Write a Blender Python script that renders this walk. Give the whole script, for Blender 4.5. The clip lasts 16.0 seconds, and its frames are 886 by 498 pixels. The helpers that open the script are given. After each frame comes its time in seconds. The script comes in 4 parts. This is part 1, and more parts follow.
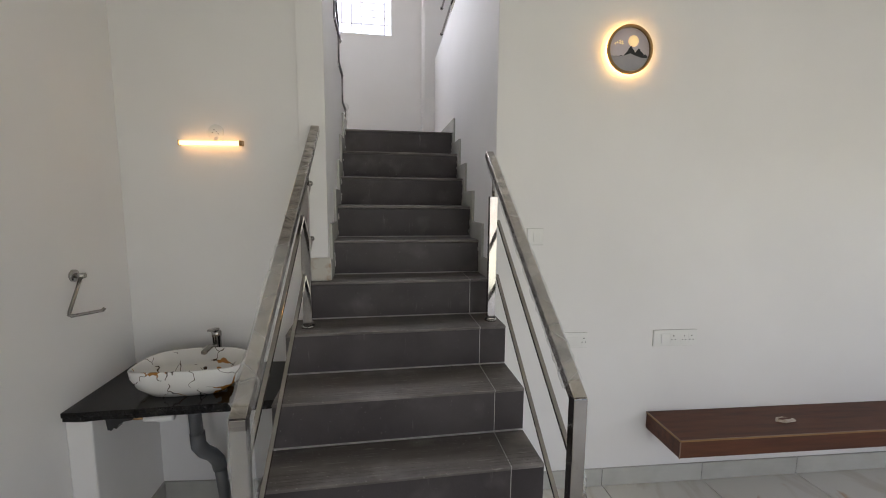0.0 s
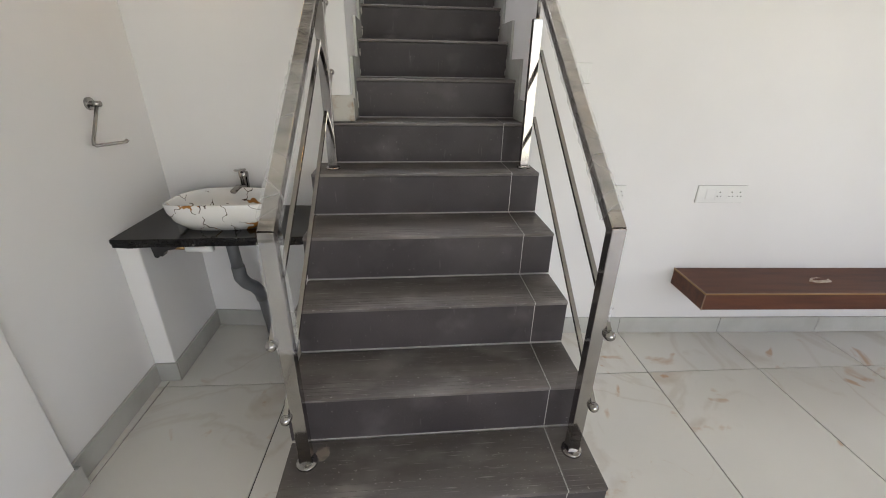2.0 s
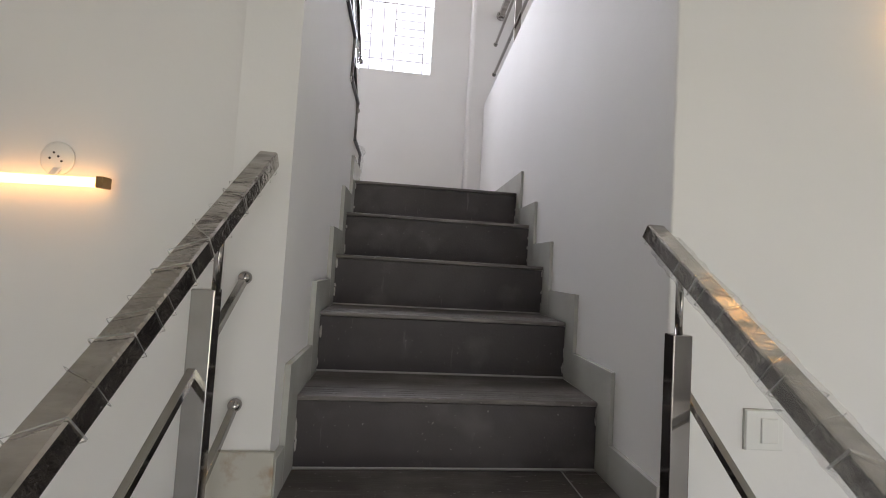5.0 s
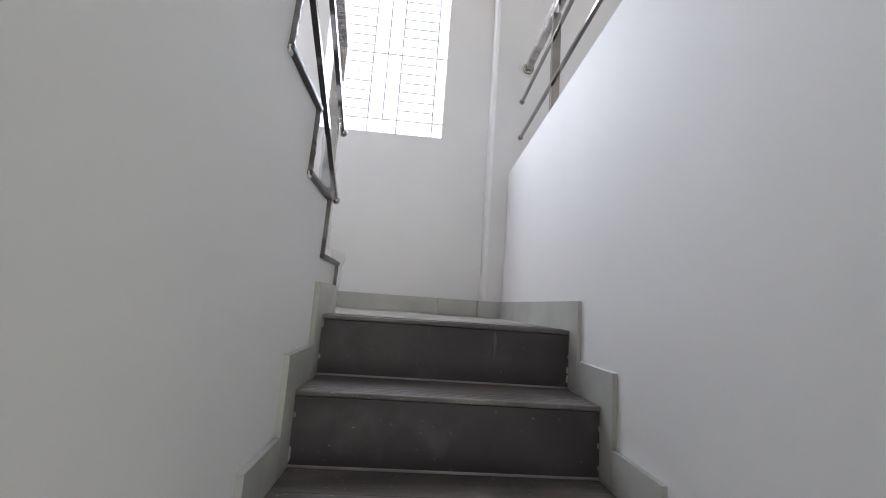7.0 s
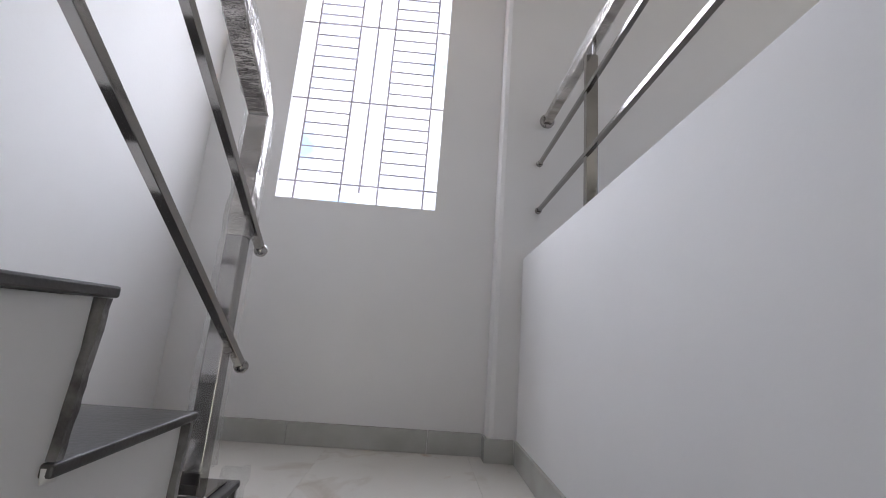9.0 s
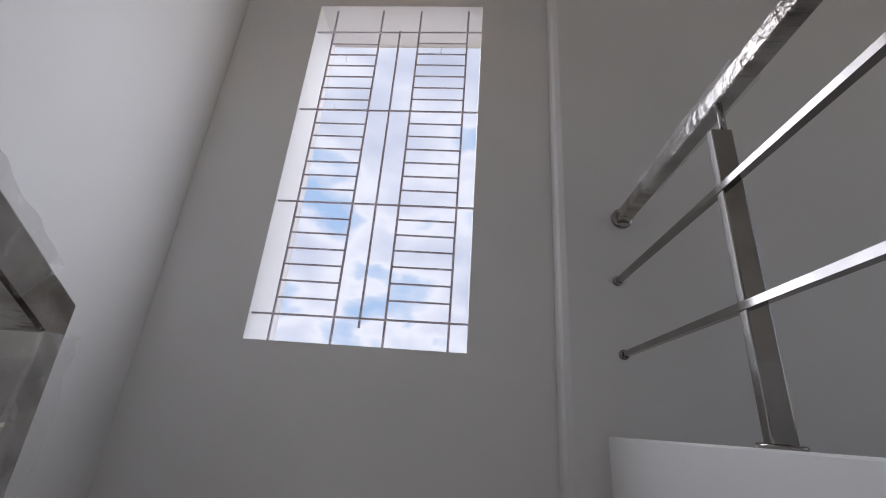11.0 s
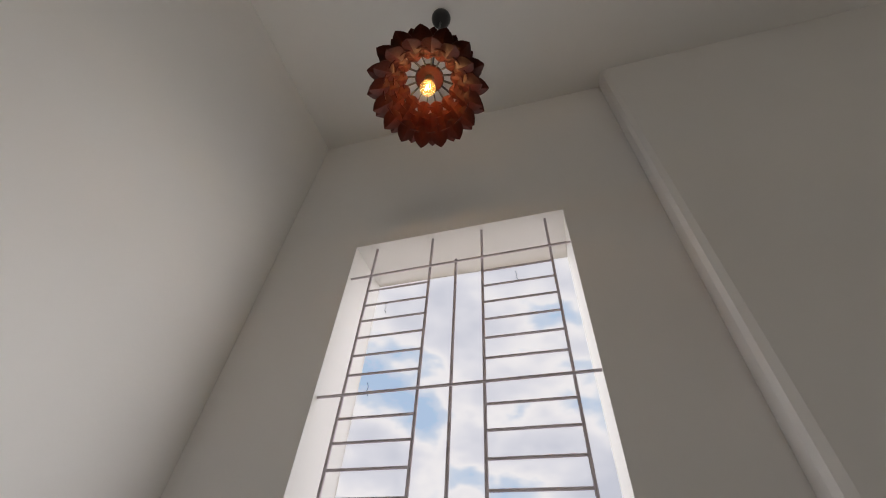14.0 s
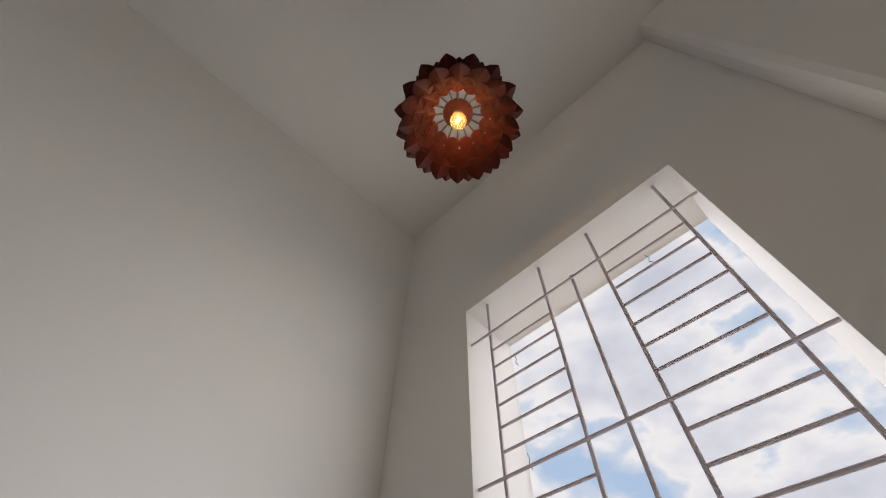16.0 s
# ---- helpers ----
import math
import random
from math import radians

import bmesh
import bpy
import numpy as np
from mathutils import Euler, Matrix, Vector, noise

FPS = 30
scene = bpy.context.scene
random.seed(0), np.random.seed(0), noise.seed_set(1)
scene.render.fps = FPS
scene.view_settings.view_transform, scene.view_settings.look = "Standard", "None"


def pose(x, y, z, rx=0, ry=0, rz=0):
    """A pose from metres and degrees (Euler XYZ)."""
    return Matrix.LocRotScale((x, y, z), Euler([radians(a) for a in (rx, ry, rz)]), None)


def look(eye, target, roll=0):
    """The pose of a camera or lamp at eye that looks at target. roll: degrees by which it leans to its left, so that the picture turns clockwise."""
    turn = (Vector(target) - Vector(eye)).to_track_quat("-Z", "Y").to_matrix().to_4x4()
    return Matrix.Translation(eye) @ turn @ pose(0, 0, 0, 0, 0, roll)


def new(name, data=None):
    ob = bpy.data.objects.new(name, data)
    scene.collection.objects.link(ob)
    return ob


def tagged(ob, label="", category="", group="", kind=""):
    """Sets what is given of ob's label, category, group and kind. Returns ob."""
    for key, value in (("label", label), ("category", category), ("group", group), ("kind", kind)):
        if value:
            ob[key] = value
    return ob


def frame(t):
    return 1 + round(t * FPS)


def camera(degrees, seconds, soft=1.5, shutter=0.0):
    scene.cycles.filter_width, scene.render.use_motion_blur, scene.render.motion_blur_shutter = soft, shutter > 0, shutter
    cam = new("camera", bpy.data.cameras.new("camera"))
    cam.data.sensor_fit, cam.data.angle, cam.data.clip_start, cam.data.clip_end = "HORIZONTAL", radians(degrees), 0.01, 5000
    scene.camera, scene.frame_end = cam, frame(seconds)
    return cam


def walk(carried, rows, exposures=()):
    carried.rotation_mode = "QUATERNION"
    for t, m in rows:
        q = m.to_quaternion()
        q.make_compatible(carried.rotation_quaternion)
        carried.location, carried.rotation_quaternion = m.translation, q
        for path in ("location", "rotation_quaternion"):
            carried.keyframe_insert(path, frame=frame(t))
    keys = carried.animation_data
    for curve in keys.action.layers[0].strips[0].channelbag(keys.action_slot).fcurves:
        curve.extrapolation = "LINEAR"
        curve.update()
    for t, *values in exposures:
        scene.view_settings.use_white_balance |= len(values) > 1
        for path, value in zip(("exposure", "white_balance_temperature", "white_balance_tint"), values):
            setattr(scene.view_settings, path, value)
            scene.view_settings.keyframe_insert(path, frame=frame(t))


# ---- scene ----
cam = camera(95.1, 16.0, soft=1.0)
PATH = [
    (0, (-0.17, -0.152, 1.468), (0.145, 1.81, 1.236), 0.5),
    (0.5, (-0.167, -0.145, 1.455), (0.004, 1.821, 1.125), 0.6),
    (1, (-0.165, -0.13, 1.415), (-0.028, 1.802, 0.919), 0.7),
    (1.5, (-0.167, -0.11, 1.355), (-0.016, 1.764, 0.674), 0.8),
    (2, (-0.171, -0.101, 1.317), (0.003, 1.714, 0.495), 1.0),
    (2.5, (-0.166, -0.088, 1.308), (0.02, 1.711, 0.455), 1.3),
    (3, (-0.17, -0.002, 1.344), (0.022, 1.841, 0.59), 1.6),
    (3.5, (-0.193, 0.177, 1.39), (0.001, 2.087, 0.83), 2.0),
    (4, (-0.186, 0.42, 1.388), (0.017, 2.387, 1.093), 2.5),
    (4.5, (-0.172, 0.715, 1.458), (0.056, 2.701, 1.387), 3.2),
    (5, (-0.17, 0.98, 1.593), (0.041, 2.967, 1.686), 3.4),
    (5.2, (-0.154, 1.064, 1.635), (0.045, 3.048, 1.781), 3.3),
    (7.3, (-0.122, 1.697, 2.102), (0.008, 3.671, 2.393), 4.2),
    (7.5, (-0.113, 1.75, 2.149), (0.013, 3.722, 2.454), 4.3),
    (8, (-0.117, 1.867, 2.244), (-0.016, 3.834, 2.596), 4.2),
    (8.5, (-0.119, 1.98, 2.383), (-0.017, 3.941, 2.762), 4.3),
    (9, (-0.053, 2.150, 2.497), (0.031, 4.117, 2.897), 4.4),
    (9.2, (-0.059, 2.230, 2.511), (0.055, 4.19, 2.931), 4.7),
    (11.3, (-0.048, 2.695, 3.017), (-0.197, 4.536, 3.785), 4.3),
    (11.5, (-0.051, 2.723, 3.08), (-0.222, 4.54, 3.899), 4.4),
    (12, (-0.073, 2.804, 3.162), (-0.299, 4.549, 4.113), 4.5),
    (12.5, (-0.051, 2.89, 3.3), (-0.322, 4.551, 4.381), 4.7),
    (13, (-0.096, 2.951, 3.361), (-0.411, 4.529, 4.549), 4.8),
    (13.5, (-0.141, 3.069, 3.483), (-0.522, 4.518, 4.807), 4.8),
    (14, (-0.131, 3.097, 3.545), (-0.578, 4.429, 4.968), 4.4),
    (14.5, (-0.063, 3.174, 3.562), (-0.596, 4.362, 5.081), 4.0),
    (15, (-0.02, 3.226, 3.563), (-0.64, 4.26, 5.159), 3.7),
    (15.5, (-0.058, 3.272, 3.565), (-0.765, 4.163, 5.21), 3.3),
    (16, (-0.143, 3.302, 3.579), (-0.959, 4.072, 5.235), 2.0),
]
EXPOSURES = [(0, 0.52, 6450, 15), (1, 0.68, 6450, 15), (1.5, 0.86, 6480, 15), (2, 1.09, 6500, 15), (3, 1.14, 6500, 15), (3.5, 1.13, 6500, 15), (4, 0.92, 6450, 15), (5.2, 0.62, 6450, 16), (7.3, 0.68, 6100, 13), (8.5, 0.26, 6150, 15), (9.2, -0.06, 6200, 15), (11.3, -1.05, 6300, 15), (12, -1.1, 6400, 15), (12.5, -1.08, 6850, 14), (13, -1.08, 7100, 13), (16, -1.05, 7050, 13)]
walk(cam, [(t, look(eye, target, roll)) for t, eye, target, roll in PATH], EXPOSURES)

SKY_GLOW = 1.85

# ---- world, sun, large lights ----
world = bpy.data.worlds.new("world")
scene.world = world
world.use_nodes = True
_wn = world.node_tree.nodes
_sky = _wn.new("ShaderNodeTexSky")
_sky.sky_type = "NISHITA"
_sky.sun_disc = False
_sky.sun_elevation = radians(50)
_sky.sun_rotation = radians(256)
world.node_tree.links.new(_sky.outputs["Color"], _wn["Background"].inputs["Color"])
_wn["Background"].inputs["Strength"].default_value = 0.14

sun_data = bpy.data.lights.new("sun", "SUN")
sun_data.energy, sun_data.angle, sun_data.color = 5.0, radians(2), (1.0, 0.95, 0.88)
sun = new("sun", sun_data)
sun.matrix_world = look((-6.5, -1.6, 8), (0, 0, 0))


def area_lamp(name, eye, target, w, h, watts, color=(1, 1, 1)):
    d = bpy.data.lights.new(name, "AREA")
    d.shape, d.size, d.size_y, d.energy, d.color = "RECTANGLE", w, h, watts, color
    ob = new(name, d)
    ob.matrix_world = look(eye, target)
    return ob


area_lamp("window_light", (-0.41, 5.55, 4.75), (-0.38, 3.4, 3.1), 2.8, 2.8, 122, (0.92, 0.95, 1.0))
area_lamp("window_sky_light", (-0.41, 4.028, 3.848), (-0.41, 3.0, 3.848), 0.755, 1.555, 13, (0.92, 0.95, 1.0))
area_lamp("window_edge_light", (-0.41, 4.262, 3.848), (-0.41, 3.0, 3.848), 0.75, 1.55, 3.2, (0.80, 0.86, 1.0))
# added side fill for the stairwell walls from an assumed, unseen opening
area_lamp("side_fill_light", (3.20, 2.95, 3.75), (0.0, 2.95, 3.6), 1.6, 1.7, 4.4, (1.0, 0.96, 0.92))
# added fill that evens out the west wall, with no known source
area_lamp("east_fill_light", (4.10, 0.0, 1.5), (0, 0.3, 1.3), 1.8, 1.4, 4.6, (0.97, 0.985, 0.985))
# added room fill, set low to brighten floor and lower walls
area_lamp("living_fill_light", (1.2, -2.96, 0.98), (1.2, 0, 0.80), 3.2, 1.9, 27, (1.0, 0.985, 0.96))
# added warm fill for the upper walls; no source is known there
area_lamp("upper_fill_light", (1.4, -2.96, 4.4), (0.6, 2, 4.0), 2.4, 1.5, 24, (1.0, 0.94, 0.88))

# ---- materials ----


def material(name, color, rough=0.5, metal=0.0, second=None, scale=6.0, bump=0.0, bump_scale=60.0, mix=(0.35, 0.7), stretch=(1, 1, 1), detail=6.0, vary=0.0, spec=0.5):
    """Base colour with a second colour spread by noise, fine relief and a little change from piece to piece."""
    m = bpy.data.materials.new(name)
    m.use_nodes = True
    nt, nodes = m.node_tree, m.node_tree.nodes
    b = nodes["Principled BSDF"]
    b.inputs["Roughness"].default_value = rough
    b.inputs["Metallic"].default_value = metal
    b.inputs["Specular IOR Level"].default_value = spec
    tc = nodes.new("ShaderNodeTexCoord")
    mp = nodes.new("ShaderNodeMapping")
    mp.inputs["Scale"].default_value = stretch
    nt.links.new(tc.outputs["Object"], mp.inputs["Vector"])
    n1 = nodes.new("ShaderNodeTexNoise")
    n1.inputs["Scale"].default_value, n1.inputs["Detail"].default_value = scale, detail
    nt.links.new(mp.outputs["Vector"], n1.inputs["Vector"])
    ramp = nodes.new("ShaderNodeValToRGB")
    ramp.color_ramp.elements[0].position, ramp.color_ramp.elements[1].position = mix
    ramp.color_ramp.elements[0].color = (*color, 1)
    ramp.color_ramp.elements[1].color = (*(second or [c * 0.9 for c in color]), 1)
    nt.links.new(n1.outputs["Fac"], ramp.inputs["Fac"])
    out = ramp.outputs["Color"]
    if vary:
        info = nodes.new("ShaderNodeObjectInfo")
        hsv = nodes.new("ShaderNodeHueSaturation")
        mr = nodes.new("ShaderNodeMapRange")
        mr.inputs["To Min"].default_value, mr.inputs["To Max"].default_value = 1 - vary, 1 + vary
        nt.links.new(info.outputs["Random"], mr.inputs["Value"])
        nt.links.new(mr.outputs["Result"], hsv.inputs["Value"])
        nt.links.new(out, hsv.inputs["Color"])
        out = hsv.outputs["Color"]
    nt.links.new(out, b.inputs["Base Color"])
    if bump:
        n2 = nodes.new("ShaderNodeTexNoise")
        n2.inputs["Scale"].default_value, n2.inputs["Detail"].default_value = bump_scale, 4
        nt.links.new(mp.outputs["Vector"], n2.inputs["Vector"])
        bp = nodes.new("ShaderNodeBump")
        bp.inputs["Strength"].default_value, bp.inputs["Distance"].default_value = bump, 0.01
        nt.links.new(n2.outputs["Fac"], bp.inputs["Height"])
        nt.links.new(bp.outputs["Normal"], b.inputs["Normal"])
    return m


PAINT = material("white_wall_paint", (0.78, 0.77, 0.76), 0.75, second=(0.72, 0.71, 0.70), scale=1.6, bump=0.035, bump_scale=60, mix=(0.3, 0.8))
CEIL = material("ceiling_paint", (0.78, 0.77, 0.75), 0.8, second=(0.74, 0.73, 0.71), scale=1.2, bump=0.05, bump_scale=40)
GROUT = material("pale_grout", (0.46, 0.45, 0.43), 0.9)
JOINT = material("dark_floor_joint", (0.012, 0.011, 0.010), 0.9)
GRANITE = material("black_granite", (0.006, 0.0055, 0.0055), 0.14, second=(0.014, 0.012, 0.011), scale=80, spec=0.28)
STEEL = material("polished_steel", (0.38, 0.365, 0.35), 0.09, 1.0, second=(0.29, 0.275, 0.26), scale=9, mix=(0.3, 0.8))
SHELF = material("red_brown_wood", (0.118, 0.042, 0.021), 0.5, spec=0.3, second=(0.062, 0.023, 0.014), scale=5, bump=0.06, stretch=(0.6, 6, 6), detail=9)
PVC = material("grey_pvc", (0.135, 0.14, 0.148), 0.42, second=(0.11, 0.115, 0.12))
PLASTIC = material("white_plastic", (0.78, 0.78, 0.76), 0.35)
BLACK = material("black_plastic", (0.015, 0.015, 0.016), 0.4)


def marble(name, base, vein, stain):
    m = material(name, base, 0.16, second=[c * 0.93 for c in base], scale=2.2, mix=(0.3, 0.75), vary=0.03)
    nt, nodes = m.node_tree, m.node_tree.nodes
    b = nodes["Principled BSDF"]
    src = b.inputs["Base Color"].links[0].from_socket
    tc = next(n for n in nodes if n.type == "TEX_COORD")
    info = nodes.new("ShaderNodeObjectInfo")
    add = nodes.new("ShaderNodeVectorMath")
    add.operation = "MULTIPLY_ADD"
    comb = nodes.new("ShaderNodeCombineXYZ")
    for s in ("X", "Y"):
        nt.links.new(info.outputs["Random"], comb.inputs[s])
    add.inputs[1].default_value = (17, 29, 0)
    nt.links.new(comb.outputs[0], add.inputs[0])
    nt.links.new(tc.outputs["Object"], add.inputs[2])
    last = src
    for sc, dist, lo, hi, col, amt in ((0.8, 0.9, 0.488, 0.502, vein, 0.24), (2.3, 1.2, 0.580, 0.70, vein, 0.38), (4.6, 1.4, 0.635, 0.73, stain, 0.58)):
        n = nodes.new("ShaderNodeTexNoise")
        n.inputs["Scale"].default_value, n.inputs["Detail"].default_value, n.inputs["Distortion"].default_value = sc, 7, dist
        nt.links.new(add.outputs[0], n.inputs["Vector"])
        r = nodes.new("ShaderNodeValToRGB")
        e = r.color_ramp.elements
        e[0].position, e[1].position = lo, hi
        e[0].color, e[1].color = (0, 0, 0, 1), (amt,) * 3 + (1,)
        if sc < 2:
            k = e.new(hi + 0.014)
            k.color = (0, 0, 0, 1)
        nt.links.new(n.outputs["Fac"], r.inputs["Fac"])
        mx = nodes.new("ShaderNodeMix")
        mx.data_type = "RGBA"
        nt.links.new(r.outputs["Color"], mx.inputs["Factor"])
        nt.links.new(last, mx.inputs["A"])
        mx.inputs["B"].default_value = (*col, 1)
        last = mx.outputs["Result"]
    nt.links.new(last, b.inputs["Base Color"])
    return m


MARBLE = marble("polished_marble_tile", (0.70, 0.68, 0.63), (0.42, 0.34, 0.25), (0.45, 0.21, 0.06))

# ---- mesh helpers ----


def mesh_ob(name, verts, faces, mat, parent=None, smooth=False, bevel=0.0, segs=2):
    me = bpy.data.meshes.new(name)
    bm = bmesh.new()
    vs = [bm.verts.new(v) for v in verts]
    for f in faces:
        bm.faces.new([vs[i] for i in f])
    bmesh.ops.recalc_face_normals(bm, faces=bm.faces)
    if bevel:
        bmesh.ops.bevel(bm, geom=list(bm.edges), offset=bevel, segments=segs, profile=0.5, affect="EDGES", clamp_overlap=True)
    bm.to_mesh(me)
    bm.free()
    me.materials.append(mat)
    if smooth:
        for p in me.polygons:
            p.use_smooth = True
    ob = new(name, me)
    ob.parent = parent
    return ob


def box(name, x0, x1, y0, y1, z0, z1, mat, parent=None, bevel=0.0):
    v = [(x, y, z) for x in (x0, x1) for y in (y0, y1) for z in (z0, z1)]
    f = [(0, 1, 3, 2), (4, 6, 7, 5), (0, 4, 5, 1), (2, 3, 7, 6), (0, 2, 6, 4), (1, 5, 7, 3)]
    return mesh_ob(name, v, f, mat, parent, bevel=bevel)


def prism(name, poly, axis, a, b, mat, parent=None, bevel=0.0):
    """A flat outline pushed from a to b along an axis: x takes (y, z), y takes (x, z), z takes (x, y)."""
    def put(p, d):
        return {"x": (d, p[0], p[1]), "y": (p[0], d, p[1]), "z": (p[0], p[1], d)}[axis]
    n = len(poly)
    v = [put(p, a) for p in poly] + [put(p, b) for p in poly]
    f = [tuple(range(n)), tuple(range(n, 2 * n))] + [(i, (i + 1) % n, n + (i + 1) % n, n + i) for i in range(n)]
    return mesh_ob(name, v, f, mat, parent, bevel=bevel)


def sweep(name, pts, section, mat, parent=None, up=(0, 0, 1), smooth=False):
    """A bar of the given cross-section (across, upward) along a bent line, mitred at its corners."""
    pts = [Vector(p) for p in pts]
    verts, faces, n = [], [], len(section)
    for i, p in enumerate(pts):
        d0 = (p - pts[i - 1]).normalized() if i else (pts[1] - p).normalized()
        d1 = (pts[i + 1] - p).normalized() if i < len(pts) - 1 else d0
        side = d1.cross(Vector(up))
        if side.length < 1e-4:
            side = d0.cross(Vector(up))
        if side.length < 1e-4:
            side = Vector((1, 0, 0))
        side.normalize()
        t = (d0 + d1).normalized()
        u = side.cross(t).normalized()
        k = 1 / max(0.3, t.dot(d1))
        verts += [tuple(p + side * a + u * b * k) for a, b in section]
    for i in range(len(pts) - 1):
        for j in range(n):
            a, b = i * n + j, i * n + (j + 1) % n
            faces.append((a, b, b + n, a + n))
    faces += [tuple(range(n)), tuple(range((len(pts) - 1) * n, len(pts) * n))]
    return mesh_ob(name, verts, faces, mat, parent, smooth)


def rect(w, h, r=0.003):
    w, h = w / 2, h / 2
    return [(w - r, -h), (w, -h + r), (w, h - r), (w - r, h), (-w + r, h), (-w, h - r), (-w, -h + r), (-w + r, -h)]


def circle(r, n=14):
    return [(r * math.cos(2 * math.pi * i / n), r * math.sin(2 * math.pi * i / n)) for i in range(n)]


def lathe(name, profile, mat, parent=None, at=(0, 0, 0), turn=None, n=24):
    """A turned shape from (radius, height) pairs."""
    verts, faces = [], []
    m = Matrix.Translation(at) @ (turn or Matrix.Identity(4))
    for r, h in profile:
        verts += [tuple(m @ Vector((r * math.cos(2 * math.pi * i / n), r * math.sin(2 * math.pi * i / n), h))) for i in range(n)]
    for k in range(len(profile) - 1):
        faces += [(k * n + i, k * n + (i + 1) % n, k * n + n + (i + 1) % n, k * n + n + i) for i in range(n)]
    faces += [tuple(range(n)), tuple(range((len(profile) - 1) * n, len(profile) * n))]
    return mesh_ob(name, verts, faces, mat, parent, True)


def empty(name, at=(0, 0, 0), **tags):
    ob = new(name)
    ob.location = at
    return tagged(ob, **tags)


def structure(ob, label=""):
    return tagged(ob, label=label, kind="structure")


# ---- plan ----
RISE = 0.18
RY = [0.663, 0.895, 1.128, 1.348, 1.607, 1.825, 2.030, 2.258, 2.487, 2.685, 2.906]
FLOOR_Z, LAND_Z, UP_Z, ROOM_TOP, TOP_Z = -0.06, 11 * RISE, 18 * RISE, 2.95, 5.48
WALL_L, WALL_R = -0.412, 0.392
LAMP_Y, BACK_Y, COL_Y = 1.875, 4.033, 3.90
COL_F = 3.955
CORNER_Y = 1.770
LEAN = (CORNER_Y - 1.55) / (4.2 - WALL_R)
ROOM_X, WELL_X = -1.352, -1.15
WX0, WX1, WZ0, WZ1 = -0.79, -0.025, 3.066, 4.63
Y2, GO2 = 3.105, 0.2325



def out_of_level(x, z):
    """The window head and its grille climb slightly towards the column."""
    return z + 0.0135 * (x + 0.72) / 0.63 * max(0.0, z - 3.6) / 0.9


# ---- structure ----
structure(box("floor", -1.5, 4.2, -3.2, 2.1, FLOOR_Z - 0.15, FLOOR_Z - 0.005, JOINT), "pale grout bed under the marble floor")
structure(box("wall_west", ROOM_X - 0.15, ROOM_X, -3.2, 2.1, FLOOR_Z - 0.1, ROOM_TOP, PAINT), "white painted plaster wall")
lamp_y = lambda x: LAMP_Y - 0.105 * (x - WALL_L)
structure(prism("wall_under_stair", [(ROOM_X, lamp_y(ROOM_X)), (WALL_L - 0.12, lamp_y(WALL_L - 0.12)), (WALL_L - 0.12, 2.12), (ROOM_X, 2.12)], "z", FLOOR_Z - 0.1, ROOM_TOP, PAINT), "white painted plaster wall behind the basin")
structure(prism("wall_lounge", [(WALL_R, CORNER_Y), (4.2, 1.55), (4.2, 1.95), (WALL_R + 0.125, 1.95), (WALL_R + 0.125, COL_F), (WALL_R, COL_F)], "z", FLOOR_Z - 0.1, 2.862, PAINT, bevel=0.004), "white painted lounge wall turning into the stair parapet")
for vert in bpy.data.objects["wall_lounge"].data.vertices:
    if vert.co.z > 2:
        vert.co.z += 0.05 * (COL_Y - vert.co.y) - 0.009
structure(box("wall_jamb", ROOM_X, -1.322, -3.0, 0.96, FLOOR_Z - 0.1, ROOM_TOP, PAINT, bevel=0.006), "white painted wall set forward")


def wall_with_hole(name, x0, x1, y0, y1, z0, z1, hx0, hx1, hz0, hz1, mat, turned=False):
    """A wall across the y axis (turned: across the x axis) with one opening through it."""
    xs, zs = [x0, hx0, hx1, x1], [z0, hz0, hz1, z1]
    verts = [(x, y, z) for y in (y0, y1) for z in zs for x in xs]
    g = lambda s, k, i: s * 16 + k * 4 + i
    faces = []
    for s in (0, 1):
        for k in range(3):
            for i in range(3):
                if (k, i) != (1, 1):
                    faces.append((g(s, k, i), g(s, k, i + 1), g(s, k + 1, i + 1), g(s, k + 1, i)))
    for k in range(3):
        faces += [(g(0, k, i), g(0, k + 1, i), g(1, k + 1, i), g(1, k, i)) for i in (0, 3)]
        faces += [(g(0, i, k), g(0, i, k + 1), g(1, i, k + 1), g(1, i, k)) for i in (0, 3)]
    faces += [(g(0, 1, i), g(0, 2, i), g(1, 2, i), g(1, 1, i)) for i in (1, 2)]
    faces += [(g(0, i, 1), g(0, i, 2), g(1, i, 2), g(1, i, 1)) for i in (1, 2)]
    if turned:
        verts = [(y, x, z) for x, y, z in verts]
    return mesh_ob(name, verts, faces, mat)


# unseen wall; its opening is assumed and reaches down for low light
structure(wall_with_hole("wall_front_unseen", -1.5, 4.2, -3.2, -3.0, FLOOR_Z - 0.1, ROOM_TOP, -0.4, 2.8, FLOOR_Z + 0.02, 2.25, PAINT), "white painted unseen wall with a wide added opening")
structure(box("ceiling_lounge", -1.5, 4.2, -3.2, 1.752, ROOM_TOP, UP_Z - 0.01, CEIL), "white painted concrete slab")
structure(wall_with_hole("wall_window", -1.3, 3.3, BACK_Y, BACK_Y + 0.24, FLOOR_Z - 0.1, TOP_Z, WX0, WX1, WZ0, WZ1, PAINT), "white painted wall with a tall window opening")
for vert in bpy.data.objects["wall_window"].data.vertices:
    if abs(vert.co.z - WZ1) < 1e-4 and WX0 - 0.01 < vert.co.x < WX1 + 0.01:
        vert.co.z = out_of_level(vert.co.x, WZ1)
